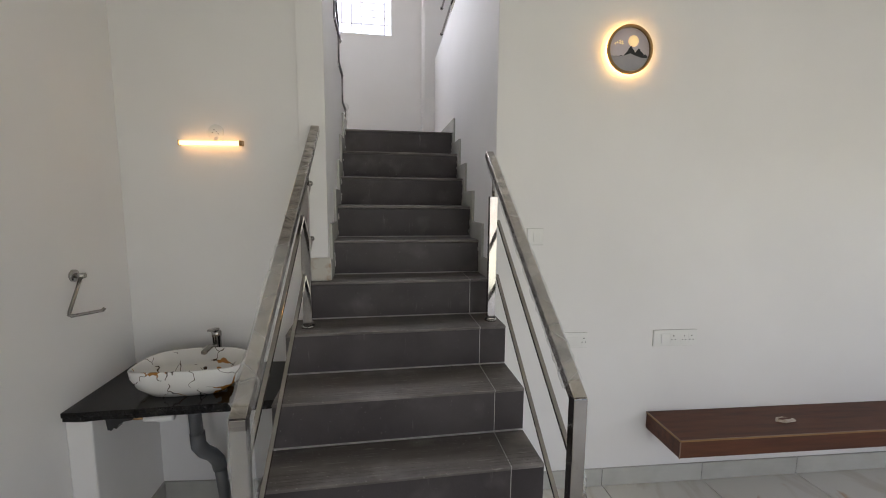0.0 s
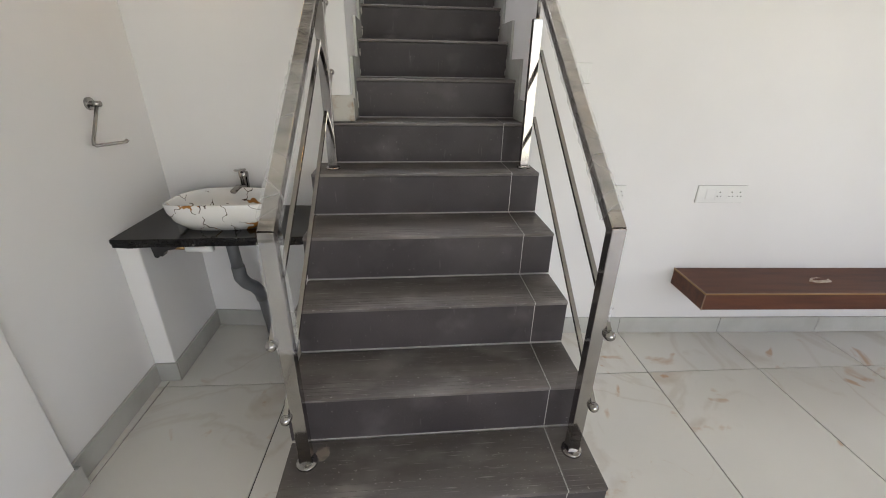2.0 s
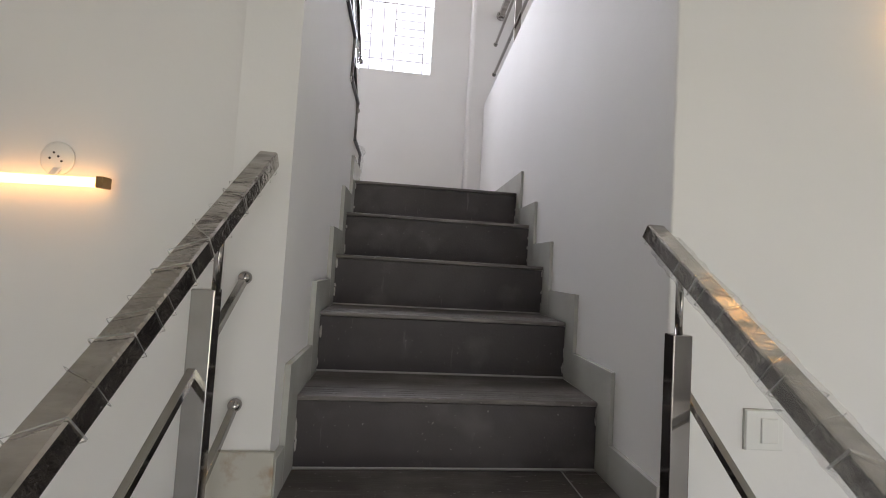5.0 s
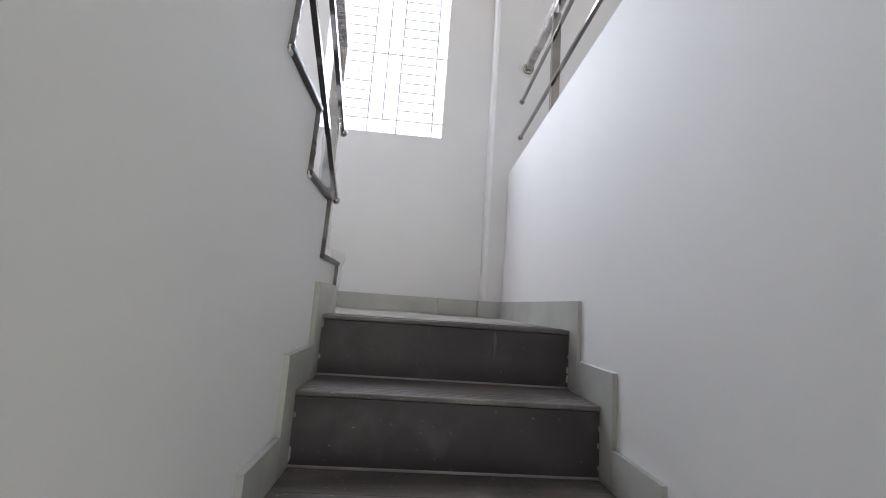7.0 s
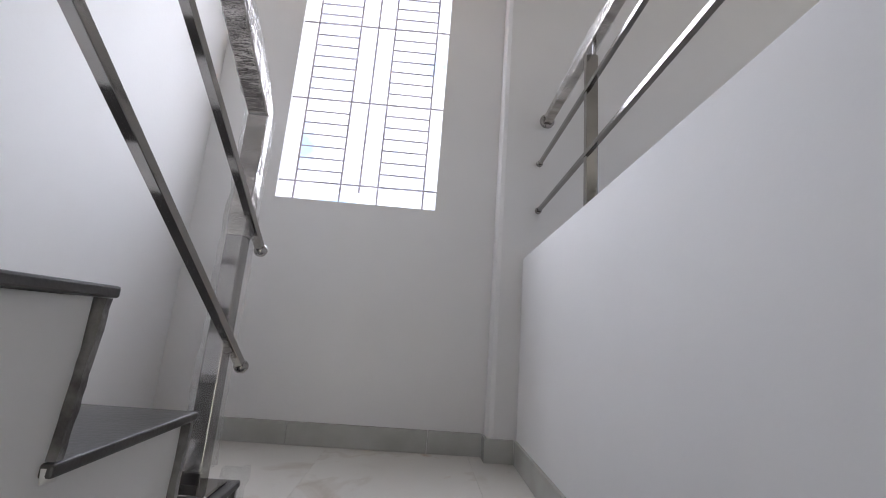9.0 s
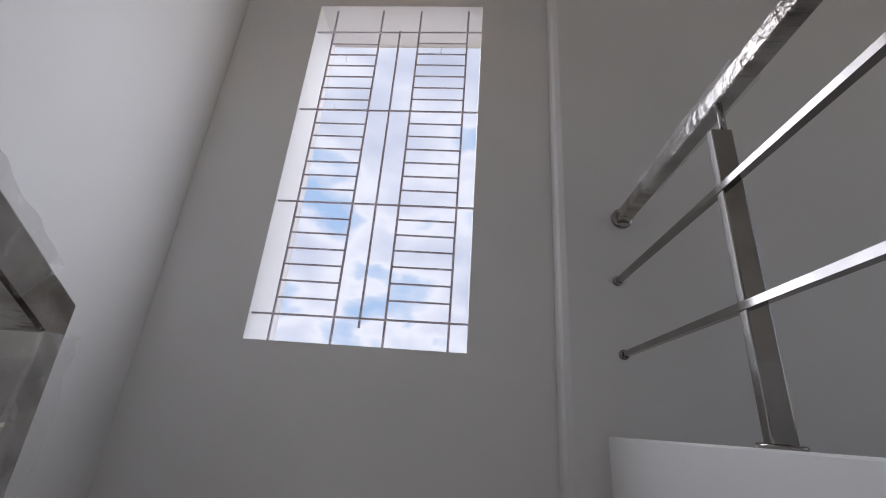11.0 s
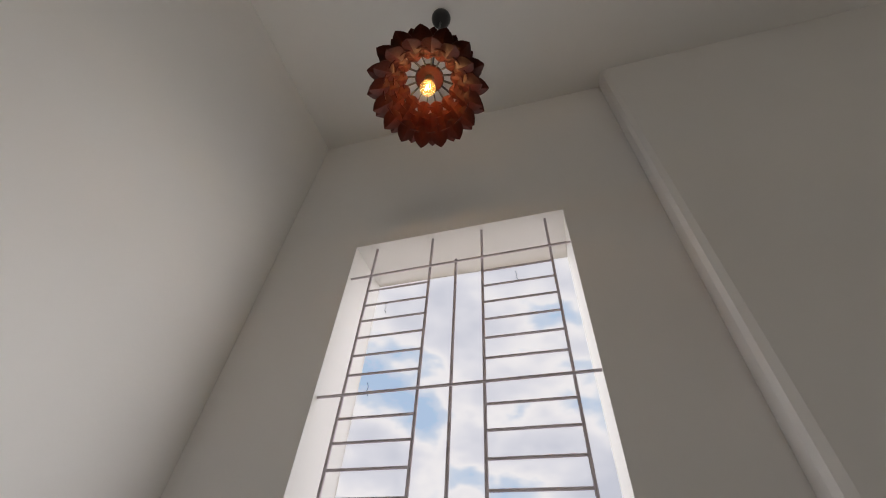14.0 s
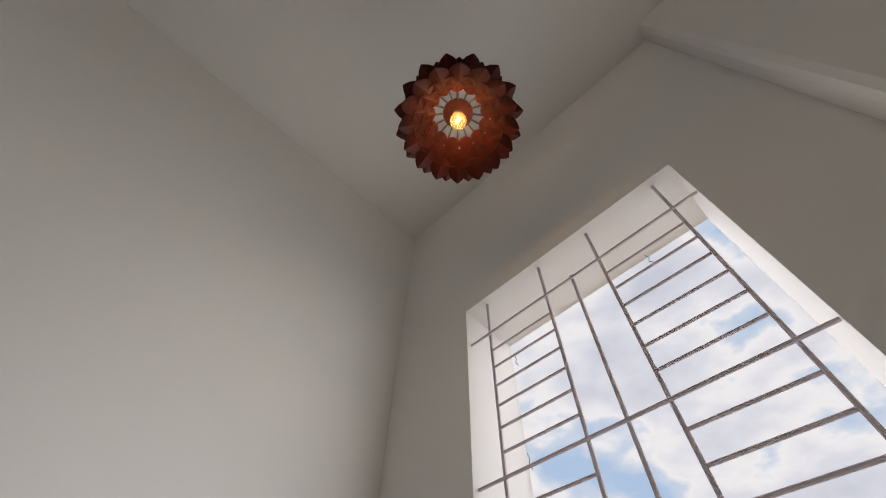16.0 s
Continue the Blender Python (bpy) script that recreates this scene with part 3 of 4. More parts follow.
def sleeve(name, pts, size, thing, seed):
    """Crinkled clear film round a bar."""
    rnd = random.Random(seed)
    pts = [Vector(p) for p in pts]
    fine = []
    for a, b in zip(pts, pts[1:]):
        n = max(2, int((b - a).length / 0.018))
        fine += [a.lerp(b, i / n) for i in range(n)]
    fine.append(pts[-1])
    verts, faces, m = [], [], 12
    for i, p in enumerate(fine):
        d = (fine[min(i + 1, len(fine) - 1)] - fine[max(i - 1, 0)]).normalized()
        side = d.cross(Vector((0, 0, 1)))
        side = side.normalized() if side.length > 0.2 else Vector((1, 0, 0))
        u = side.cross(d).normalized()
        for j in range(m):
            q = 2 * math.pi * (j + 0.5) / m
            c, s = math.cos(q), math.sin(q)
            k = size / max(abs(c), abs(s)) * rnd.uniform(1.02, 1.20)
            verts.append(tuple(p + side * c * k + u * s * k))
    for i in range(len(fine) - 1):
        for j in range(m):
            a, b = i * m + j, i * m + (j + 1) % m
            faces.append((a, b, b + m, a + m))
    return under(thing, mesh_ob(name, verts, faces, FILM))


def stair_rail(side_x, foot_y, end_y, bar_dx, drift, slope, label):
    """A rail beside the lower flight: a foot post on the first step, a second post, two bars and a sloping handrail."""
    thing = empty("stair_railing", (side_x, foot_y, RISE), label=label, category="railing", group="stair railings")
    zk = 0.955
    end = (side_x + drift, end_y, zk + (end_y - foot_y) * slope)
    under(thing, sweep("handrail", [(side_x, foot_y - 0.004, zk - 0.003), end], rect(0.034, 0.038), WRAPPED, up=(1, 0, 0)))
    under(thing, box("post", side_x - 0.019, side_x + 0.019, foot_y - 0.0165, foot_y + 0.0165, RISE + 0.004, zk + 0.006, STEEL, bevel=0.002))
    disc("flange", (side_x, foot_y, RISE + 0.004), 0.033, 0.010, thing)
    y2 = 1.70
    z2 = zk + (y2 - foot_y) * slope
    xr = side_x + drift * (y2 - foot_y) / (end_y - foot_y)
    x2 = xr if drift < 0.03 else xr - 0.024
    under(thing, box("post", x2 - 0.019, x2 + 0.019, y2 - 0.014, y2 + 0.014, 5 * RISE + 0.004, z2 - 0.135, STEEL, bevel=0.002))
    under(thing, sweep("pin", [(xr - (xr - x2) * 0.4, y2, z2 - 0.14), (xr - (xr - x2) * 0.4, y2, z2 - 0.01)], circle(0.007), STEEL, smooth=True))
    disc("flange", (x2, y2, 5 * RISE + 0.004), 0.030, 0.010, thing)
    for zb in (0.652, 0.390):
        bx = side_x + bar_dx
        y0 = foot_y - 0.018
        ye = end_y + 0.005 if bar_dx < 0 else 1.715
        top = (bx + drift * (ye - y0) / (end_y - y0), ye, zb + (ye - y0) * (slope + 0.03))
        under(thing, sweep("bar", [(bx, y0, zb), top], rect(0.014, 0.014, 0.001), STEEL))
        ball("bar_knob", (bx, y0 - 0.004, zb - 0.004), 0.0160, thing)
        if bar_dx < 0:
            ball("bar_knob", top, 0.014, thing)
        disc("clamp", (bx - math.copysign(0.010, bar_dx), foot_y + 0.003, zb + 0.012), 0.011, 0.006, thing, "x")
    return thing


right_rail = stair_rail(0.347, 0.795, 1.79, 0.031, 0.018, 0.745, "polished steel railing with film-wrapped handrail beside the steps")
left_rail = stair_rail(-0.498, 0.812, 1.862, -0.031, 0.042, 0.805, "polished steel railing with plastic-wrapped post beside the steps")
sleeve("plastic_film", [(-0.495, 0.810, 0.62), (-0.495, 0.810, 0.94)], 0.021, left_rail, 1)
sleeve("plastic_film", [(-0.497, 0.83, 0.972), (-0.4805, 1.25, 0.972 + 0.42 * 0.805)], 0.020, left_rail, 2)
sleeve("plastic_film", [(0.3474, 0.83, 0.980), (0.364, 1.75, 0.980 + 0.92 * 0.745)], 0.0195, right_rail, 3)
scrap = [(0.367, 0.80, 0.79), (0.376, 0.802, 0.755), (0.386, 0.80, 0.72), (0.381, 0.80, 0.695), (0.389, 0.805, 0.67), (0.376, 0.80, 0.675), (0.367, 0.80, 0.70)]
under(right_rail, prism("film_scrap", [(p[0], p[2]) for p in scrap], "y", 0.797, 0.799, FILM))

FILM_EDGE = material("film_wrap_edge", (0.72, 0.71, 0.69), 0.3)
FILM_EDGE.node_tree.nodes["Principled BSDF"].inputs["Alpha"].default_value = 0.36


def wrap_bands(p0, p1, half, count, thing, seed):
    """Slanting edges of the film wound round a handrail."""
    rnd = random.Random(seed)
    p0, p1 = Vector(p0), Vector(p1)
    d = (p1 - p0).normalized()
    side = d.cross(Vector((0, 0, 1))).normalized()
    u = side.cross(d)
    verts, faces = [], []
    for i in range(count):
        c = p0.lerp(p1, (i + rnd.uniform(0.2, 0.8)) / count)
        w, lean = rnd.uniform(0.0008, 0.0030), rnd.uniform(0.010, 0.040) * rnd.choice((1, 1, -1))
        q = len(verts)
        for sx, sz in ((-1, -1), (1, -1), (1, 1), (-1, 1)):
            at = c + side * sx * half + u * sz * half + d * lean * sx * 0.5
            verts += [tuple(at), tuple(at + d * w * rnd.uniform(0.4, 1.6))]
        for k in range(4):
            m, n = q + 2 * k, q + 2 * ((k + 1) % 4)
            faces.append((m, n, n + 1, m + 1))
    return under(thing, mesh_ob("film_wrap", verts, faces, FILM_EDGE))


wrap_bands((-0.498, 0.83, 0.955 + 0.018 * 0.805), (-0.456, 1.85, 0.955 + 1.038 * 0.805), 0.0202, 30, left_rail, 11)
wrap_bands((0.3474, 0.82, 0.955 + 0.025 * 0.745), (0.365, 1.78, 0.955 + 0.985 * 0.745), 0.0202, 26, right_rail, 12)

# rail of the upper flight
up_rail = empty("stair_railing", (-0.455, 3.035, LAND_Z + RISE), label="plastic-wrapped steel railing of the upper flight", category="railing", group="stair railings")
S2 = 0.72
px, py, pz = -0.462, 3.035, 2.965
under(up_rail, sweep("handrail", [(px, py, pz - 0.30), (px, py, pz), (px, 1.75, pz + (py - 1.75) * S2)], rect(0.040, 0.042), WRAPPED, up=(1, 0, 0)))
under(up_rail, box("post", px - 0.018, px + 0.018, py - 0.019, py + 0.019, LAND_Z + RISE + 0.004, pz - 0.299, STEEL, bevel=0.002))
under(up_rail, box("flange", px - 0.045, px + 0.045, py - 0.045, py + 0.045, LAND_Z + RISE, LAND_Z + RISE + 0.008, STEEL, bevel=0.003))
for zb in (2.655, 2.392):
    bx = px + 0.023
    under(up_rail, sweep("bar", [(bx, 3.10, zb), (bx, 1.75, zb + 1.35 * S2)], rect(0.017, 0.017, 0.001), STEEL))
    ball("bar_knob", (bx, 3.106, zb - 0.004), 0.0155, up_rail)
    disc("clamp", (bx - 0.012, py, zb + 0.05), 0.011, 0.008, up_rail, "x")
sleeve("plastic_film", [(px, py, 2.20), (px, py, 2.95)], 0.023, up_rail, 5)
sleeve("plastic_film", [(px, py - 0.03, pz + 0.03), (px, py - 0.5, pz + 0.03 + 0.47 * S2)], 0.0225, up_rail, 6)



def loose_film(thing, corner, across, down, seed, nu=6, nv=9):
    """A crumpled sheet of clear film hanging from a corner."""
    rnd = random.Random(seed)
    corner, across, down = Vector(corner), Vector(across), Vector(down)
    n = across.cross(down).normalized()
    verts = [tuple(corner + across * (i / nu) * (1 - 0.35 * j / nv) + down * (j / nv) + n * rnd.uniform(-0.009, 0.009)) for j in range(nv + 1) for i in range(nu + 1)]
    faces = [(j * (nu + 1) + i, j * (nu + 1) + i + 1, (j + 1) * (nu + 1) + i + 1, (j + 1) * (nu + 1) + i) for j in range(nv) for i in range(nu)]
    return under(thing, mesh_ob("loose_film", verts, faces, FILM))


loose_film(up_rail, (-0.425, 3.055, 2.20), (0.045, 0.045, -0.01), (-0.012, 0.03, -0.205), 21)
loose_film(right_rail, (0.362, 0.796, 0.74), (0.026, 0.004, -0.02), (0.004, 0.002, -0.115), 22)

# rail on the parapet
par = empty("parapet_railing", (0.464, 3.375, 2.862), label="polished steel railing standing on the white parapet", category="railing", group="stair railings")
under(par, sweep("handrail", [(0.487, COL_F - 0.002, 3.546), (0.487, 1.97, 3.548 + 0.04 * 1.93)], rect(0.040, 0.040), WRAPPED))
for yy in (3.375, 2.2):
    up = 0.05 * (COL_Y - yy)
    under(par, box("post", 0.464 - 0.021, 0.464 + 0.021, yy - 0.011, yy + 0.011, 2.853 + up, 3.450 + up, STEEL, bevel=0.003))
    under(par, sweep("pin", [(0.475, yy, 3.448 + up), (0.475, yy, 3.535 + 0.8 * up)], circle(0.007), STEEL, smooth=True))
    disc("flange", (0.464, yy, 2.857 + up), 0.034, 0.008, par)
for zb in (3.084, 3.319):
    under(par, sweep("bar", [(0.456, COL_F - 0.002, zb), (0.432, 1.97, zb + 0.04 * 1.93)], rect(0.016, 0.016, 0.001), STEEL))
    disc("wall_cup", (0.456, COL_F - 0.005, zb), 0.0155, 0.010, par, "y")
disc("wall_cup", (0.487, COL_F - 0.006, 3.546), 0.036, 0.012, par, "y")
sleeve("plastic_film", [(0.487, 3.74, 3.556), (0.487, 3.30, 3.574)], 0.0215, par, 8)

# ---- window grille ----
grille = empty("window_grille", (-0.41, 4.06, WZ0), label="grey iron security grille set in the window opening", category="grille")
GX = [-0.716, -0.496, -0.314, -0.090]
GZ = [3.160, 3.604, 4.045, 4.487]
gy = 4.062


def ibar(name, a, b, w):
    a, b = [(p[0], p[1], out_of_level(p[0], p[2])) for p in (a, b)]
    return under(grille, sweep(name, [a, b], rect(w, w, 0.002), GRILLE, up=(0, 1, 0)))


for x in GX:
    ibar("upright", (x, gy, WZ0 - 0.01), (x, gy, WZ1 + 0.01), 0.0086)
ibar("upright", (-0.404, gy, GZ[0] - 0.03), (-0.404, gy, GZ[3] + 0.02), 0.0086)
for z in GZ:
    ibar("crossbar", (WX0 - 0.01, gy - 0.008, z), (WX1 + 0.01, gy - 0.010, z + 0.004), 0.0076)
for i in range(3):
    for j in range(1, 7):
        z = GZ[i] + (GZ[i + 1] - GZ[i]) * j / 7
        for a, b in ((0, 1), (2, 3)):
            lift = 0.010 if a else 0.0
            ibar("rung", (GX[a], gy, z + lift), (GX[b], gy, z + lift), 0.0070)

WIRE = material("thin_grey_wire", (0.30, 0.28, 0.28), 0.6)
for x, z in ((-0.632, 4.33), (-0.640, 4.055), (-0.205, 4.385)):
    z = out_of_level(x, z)
    under(grille, sweep("wire_tie", [(x - 0.004, gy - 0.006, z + 0.022), (x + 0.002, gy - 0.008, z + 0.006), (x - 0.003, gy - 0.007, z - 0.004), (x + 0.005, gy - 0.008, z - 0.018)], circle(0.0011, 6), WIRE, up=(0, 1, 0)))

# ---- floor tiles and skirting of the lounge ----
floor = bpy.data.objects["floor"]
TILE_TURN = Matrix.Translation((1.013, 1.394, 0)) @ Matrix.Rotation(-0.027, 4, "Z") @ Matrix.Translation((-1.013, -1.394, 0))
xs = [1.013 + 0.580 * (i - 4) for i in range(10)]
ys = [-3.4, -2.2, -1.0, 0.2, 1.394, 2.6]
for xa, xb in zip([ROOM_X - 0.08] + xs, xs + [4.14]):
    for ya, yb in zip(ys, ys[1:]):
        xb2, yb2, ya2 = min(xb, 4.14), min(yb, 2.02), max(ya, -3.1)
        if xb2 - xa > 0.02:
            t = box("tile", xa + 0.0025, xb2 - 0.0025, ya2 + 0.0025, yb2 - 0.0025, FLOOR_Z - 0.012, FLOOR_Z, MARBLE, floor, bevel=0.001)
            t.data.transform(TILE_TURN)
lounge_skirt = structure(empty("baseboard_lounge", (1, 1.7, FLOOR_Z)), "grey marble skirting tiles along the lounge wall")
wall_y = lambda x: CORNER_Y - LEAN * (x - WALL_R)
for i in range(7):
    xa, xb = max(0.415, 0.433 + 0.58 * (i - 1) + 0.003), 0.433 + 0.58 * i
    if xb - xa > 0.03:
        under(lounge_skirt, prism("skirting_tile", [(xa, wall_y(xa) - 0.012), (xb, wall_y(xb) - 0.012), (xb, wall_y(xb) - 0.0005), (xa, wall_y(xa) - 0.0005)], "z", FLOOR_Z + 0.001, FLOOR_Z + 0.100, SKIRT, bevel=0.001))
for i in range(1, 7):
    x = 0.433 + 0.58 * i + 0.0015
    under(lounge_skirt, box("joint", x - 0.0022, x + 0.0022, wall_y(x) - 0.0095, wall_y(x) - 0.001, FLOOR_Z + 0.001, FLOOR_Z + 0.097, GROOVE))
west_skirt = structure(empty("baseboard_west", (ROOM_X, 1.2, FLOOR_Z)), "grey marble skirting tiles round the basin niche")
PIER_X, PIER_Y = -1.262, 1.506
for x0, x1, y0, y1 in ((ROOM_X, ROOM_X + 0.012, 0.962, PIER_Y - 0.013), (ROOM_X + 0.001, PIER_X + 0.012, PIER_Y - 0.012, PIER_Y), (PIER_X, PIER_X + 0.012, PIER_Y + 0.001, 1.95), (-1.322, -1.310, -2.9, 0.972), (ROOM_X + 0.001, -1.3105, 0.9605, 0.972)):
    under(west_skirt, box("skirting_tile", x0, x1, y0, y1, FLOOR_Z + 0.001, FLOOR_Z + 0.100, SKIRT, bevel=0.001))
under(west_skirt, prism("skirting_tile", [(PIER_X, lamp_y(PIER_X) - 0.012), (-0.57, lamp_y(-0.57) - 0.012), (-0.57, lamp_y(-0.57)), (PIER_X, lamp_y(PIER_X))], "z", FLOOR_Z + 0.001, FLOOR_Z + 0.100, SKIRT, bevel=0.001))
structure(box("wall_pier", ROOM_X, PIER_X, PIER_Y, 1.97, FLOOR_Z - 0.01, 0.628, PAINT, bevel=0.006), "white plastered pier under the counter")

# ---- basin corner ----
counter = empty("washbasin_counter", (-0.96, 1.66, 0.63), label="black granite counter slab with rough front edge", category="counter")
cp = [(ROOM_X, 1.488), (-1.28, 1.4845), (-1.2, 1.487), (-1.11, 1.484), (-1.0, 1.4875), (-0.91, 1.485), (-0.8, 1.4865), (-0.68, 1.484), (-0.568, 1.487), (-0.568, lamp_y(-0.568) - 0.001), (ROOM_X, lamp_y(ROOM_X) - 0.001)]
under(counter, prism("slab", cp, "z", 0.648, 0.668, GRANITE, bevel=0.002))
under(counter, prism("slab_edge", [(x, y + (0.003 + 0.004 * math.sin(31 * x) if y < 1.5 else -0.01)) for x, y in cp], "z", 0.630, 0.647, GRANITE, bevel=0.002))
bracket = empty("angle_bracket", (-1.2, 1.53, 0.60), label="black steel angle bracket under the counter", category="bracket")
under(bracket, prism("web", [(-1.218, 0.629), (-1.110, 0.629), (-1.125, 0.612), (-1.155, 0.608), (-1.172, 0.596), (-1.180, 0.580), (-1.192, 0.586), (-1.199, 0.574), (-1.212, 0.578)], "y", 1.508, 1.545, BLACK, bevel=0.002))
hose = empty("inlet_hose", (-1.06, 1.62, 0.60), label="white wrapped inlet pipe below the counter", category="pipe")
under(hose, sweep("pipe", [(-1.16, 1.528, 0.614), (-1.085, 1.53, 0.610)], circle(0.009), BRASS, smooth=True))
under(hose, sweep("wrap", [(-1.09, 1.53, 0.610), (-1.05, 1.532, 0.606), (-1.02, 1.530, 0.604), (-0.985, 1.528, 0.608)], circle(0.0165), PLASTIC, smooth=True))
drain = empty("waste_pipe", (-0.932, 1.8, FLOOR_Z), label="grey plastic waste pipe bending down to the floor", category="pipe")
under(drain, sweep("pipe", [(-0.978, 1.68, 0.629), (-0.972, 1.69, 0.42)], circle(0.026, 18), PVC, smooth=True))
under(drain, sweep("elbow", [(-0.972, 1.69, 0.44), (-0.971, 1.693, 0.38), (-0.959, 1.712, 0.338), (-0.936, 1.742, 0.300), (-0.918, 1.756, 0.26), (-0.914, 1.76, 0.22)], circle(0.030, 18), PVC, smooth=True))
under(drain, sweep("pipe", [(-0.914, 1.76, 0.24), (-0.900, 1.79, FLOOR_Z + 0.004)], circle(0.026, 18), PVC, smooth=True))
under(drain, lathe("floor_collar", [(0.040, 0), (0.040, 0.012), (0.031, 0.02)], PVC, None, (-0.900, 1.79, FLOOR_Z + 0.001)))


def superring(a, b, z, cx, cy, n=48, p=3.1, lift=0.0):
    out = []
    for i in range(n):
        q = 2 * math.pi * i / n
        c, s = math.cos(q), math.sin(q)
        x, y = a * math.copysign(abs(c) ** (2 / p), c), b * math.copysign(abs(s) ** (2 / p), s)
        out.append((cx + x, cy + y, z + lift * abs(c) ** 2.2))
    return out


basin = empty("washbasin", (-0.96, 1.655, 0.668), label="white ceramic bowl basin with brown and black veins", category="washbasin")
rings = []
for a, b, z, lift in ((0.140, 0.075, 0.668, 0), (0.154, 0.086, 0.670, 0), (0.196, 0.116, 0.708, 0), (0.215, 0.133, 0.750, 0.0), (0.219, 0.137, 0.790, -0.012), (0.218, 0.1365, 0.794, -0.013), (0.212, 0.131, 0.795, -0.013), (0.207, 0.126, 0.791, -0.012), (0.190, 0.112, 0.74, 0), (0.158, 0.085, 0.70, 0), (0.10, 0.05, 0.686, 0), (0.02, 0.02, 0.684, 0)):
    rings.append(superring(a, b, z, -0.96, 1.655, lift=lift))
v = [p for r in rings for p in r]
n = 48
f = [(k * n + i, k * n + (i + 1) % n, k * n + n + (i + 1) % n, k * n + n + i) for k in range(len(rings) - 1) for i in range(n)] + [tuple(range(n)), tuple(range((len(rings) - 1) * n, len(rings) * n))]
under(basin, mesh_ob("bowl", v, f, VEINED, smooth=True))
tap = empty("tap", (-0.925, 1.838, 0.668), label="chrome single-lever basin tap on the counter", category="tap")
under(tap, lathe("body", [(0.026, 0), (0.026, 0.006), (0.019, 0.012), (0.0185, 0.16), (0.021, 0.165), (0.021, 0.185), (0.017, 0.19)], STEEL, None, (-0.925, 1.838, 0.668)))
under(tap, sweep("spout", [(-0.925, 1.838, 0.79), (-0.935, 1.78, 0.80), (-0.945, 1.735, 0.788)], rect(0.024, 0.016), STEEL))
under(tap, sweep("lever", [(-0.925, 1.845, 0.865), (-0.935, 1.79, 0.872)], rect(0.026, 0.010), STEEL))

hook = empty("towel_holder", (ROOM_X, 1.62, 1.17), label="brushed steel towel holder screwed to the wall", category="towel holder")
disc("rose", (ROOM_X + 0.005, 1.62, 1.168), 0.024, 0.010, hook, "x")
under(hook, sweep("stem", [(ROOM_X + 0.005, 1.62, 1.168), (ROOM_X + 0.042, 1.62, 1.168)], circle(0.011), STEEL, smooth=True))
under(hook, sweep("arm", [(ROOM_X + 0.030, 1.618, 1.165), (ROOM_X + 0.028, 1.545, 1.045), (ROOM_X + 0.029, 1.538, 1.032), (ROOM_X + 0.036, 1.538, 1.027), (ROOM_X + 0.108, 1.595, 1.032), (ROOM_X + 0.114, 1.60, 1.040)], circle(0.0065), STEEL, up=(1, 0, 0), smooth=True))

bar = empty("wall_light", (-0.919, lamp_y(-0.919), 1.726), label="warm glowing bar wall light above the basin", category="wall light")
bar.rotation_euler = (0, 0, math.atan(-0.105))


def in_bar(*obs):
    for o in obs:
        o.parent = bar


in_bar(sweep("diffuser", [(-0.141, -0.028, 0.0), (0.125, -0.028, 0.001)], rect(0.022, 0.019, 0.004), WARM_BAR))
in_bar(box("end_cap", 0.1255, 0.141, -0.040, -0.016, -0.011, 0.013, BRASS, bevel=0.002), box("end_cap", -0.146, -0.1415, -0.040, -0.016, -0.012, 0.012, BRASS, bevel=0.002))
in_bar(sweep("arm", [(0.012, -0.02, 0.006), (0.012, -0.004, 0.03)], rect(0.02, 0.006), PLASTIC))
in_bar(lathe("wall_plate", [(0.037, 0.0005), (0.037, 0.003), (0.033, 0.005)], PLASTIC, None, (0.008, 0, 0.052), pose(0, 0, 0, 90)))
for dx, dz in ((-0.006, 0.012), (0.004, 0.004), (0.012, -0.006), (-0.014, 0.0)):
    in_bar(lathe("screw", [(0.0025, 0.004), (0.0025, 0.006)], BLACK, None, (0.008 + dx, 0, 0.052 + dz), pose(0, 0, 0, 90), 8))

# ---- lounge wall things ----
WALL_TURN = math.degrees(math.atan(-LEAN))


def on_wall(thing):
    """Turns a thing built flat at the origin, facing -y, onto the slanted lounge wall."""
    thing.rotation_euler = (0, 0, radians(WALL_TURN))
    return thing


def at_origin(thing, *obs):
    for o in obs:
        o.parent = thing


moon = on_wall(empty("wall_light", (1.022, wall_y(1.022), 2.195), label="round backlit wall lamp showing mountains and a moon", category="wall light"))
moon.scale = (1, 0.62, 1)
back = pose(0, 0, 0, 90)
R = 0.113
obs = [lathe("backplate", [(0.09, 0.001), (0.09, 0.02)], PLASTIC, None, (0, 0, 0), back, 48),
       lathe("light_ring", [(R - 0.022, 0.004), (R - 0.007, 0.005), (R - 0.007, 0.030), (R - 0.022, 0.032)], WARM_RING, None, (0, 0, 0), back, 48),
       lathe("face", [(R - 0.012, 0.030), (R - 0.012, 0.0345)], PALE_PANEL, None, (0, 0, 0), back, 48)]
ring = []
for r, h in ((R - 0.012, 0.033), (R - 0.012, 0.050), (R, 0.050), (R, 0.033)):
    ring += [(r * math.cos(2 * math.pi * i / 48), -h, r * math.sin(2 * math.pi * i / 48)) for i in range(48)]
obs.append(mesh_ob("rim", ring, [(k * 48 + i, k * 48 + (i + 1) % 48, ((k + 1) % 4) * 48 + (i + 1) % 48, ((k + 1) % 4) * 48 + i) for k in range(4) for i in range(48)], BRASS))
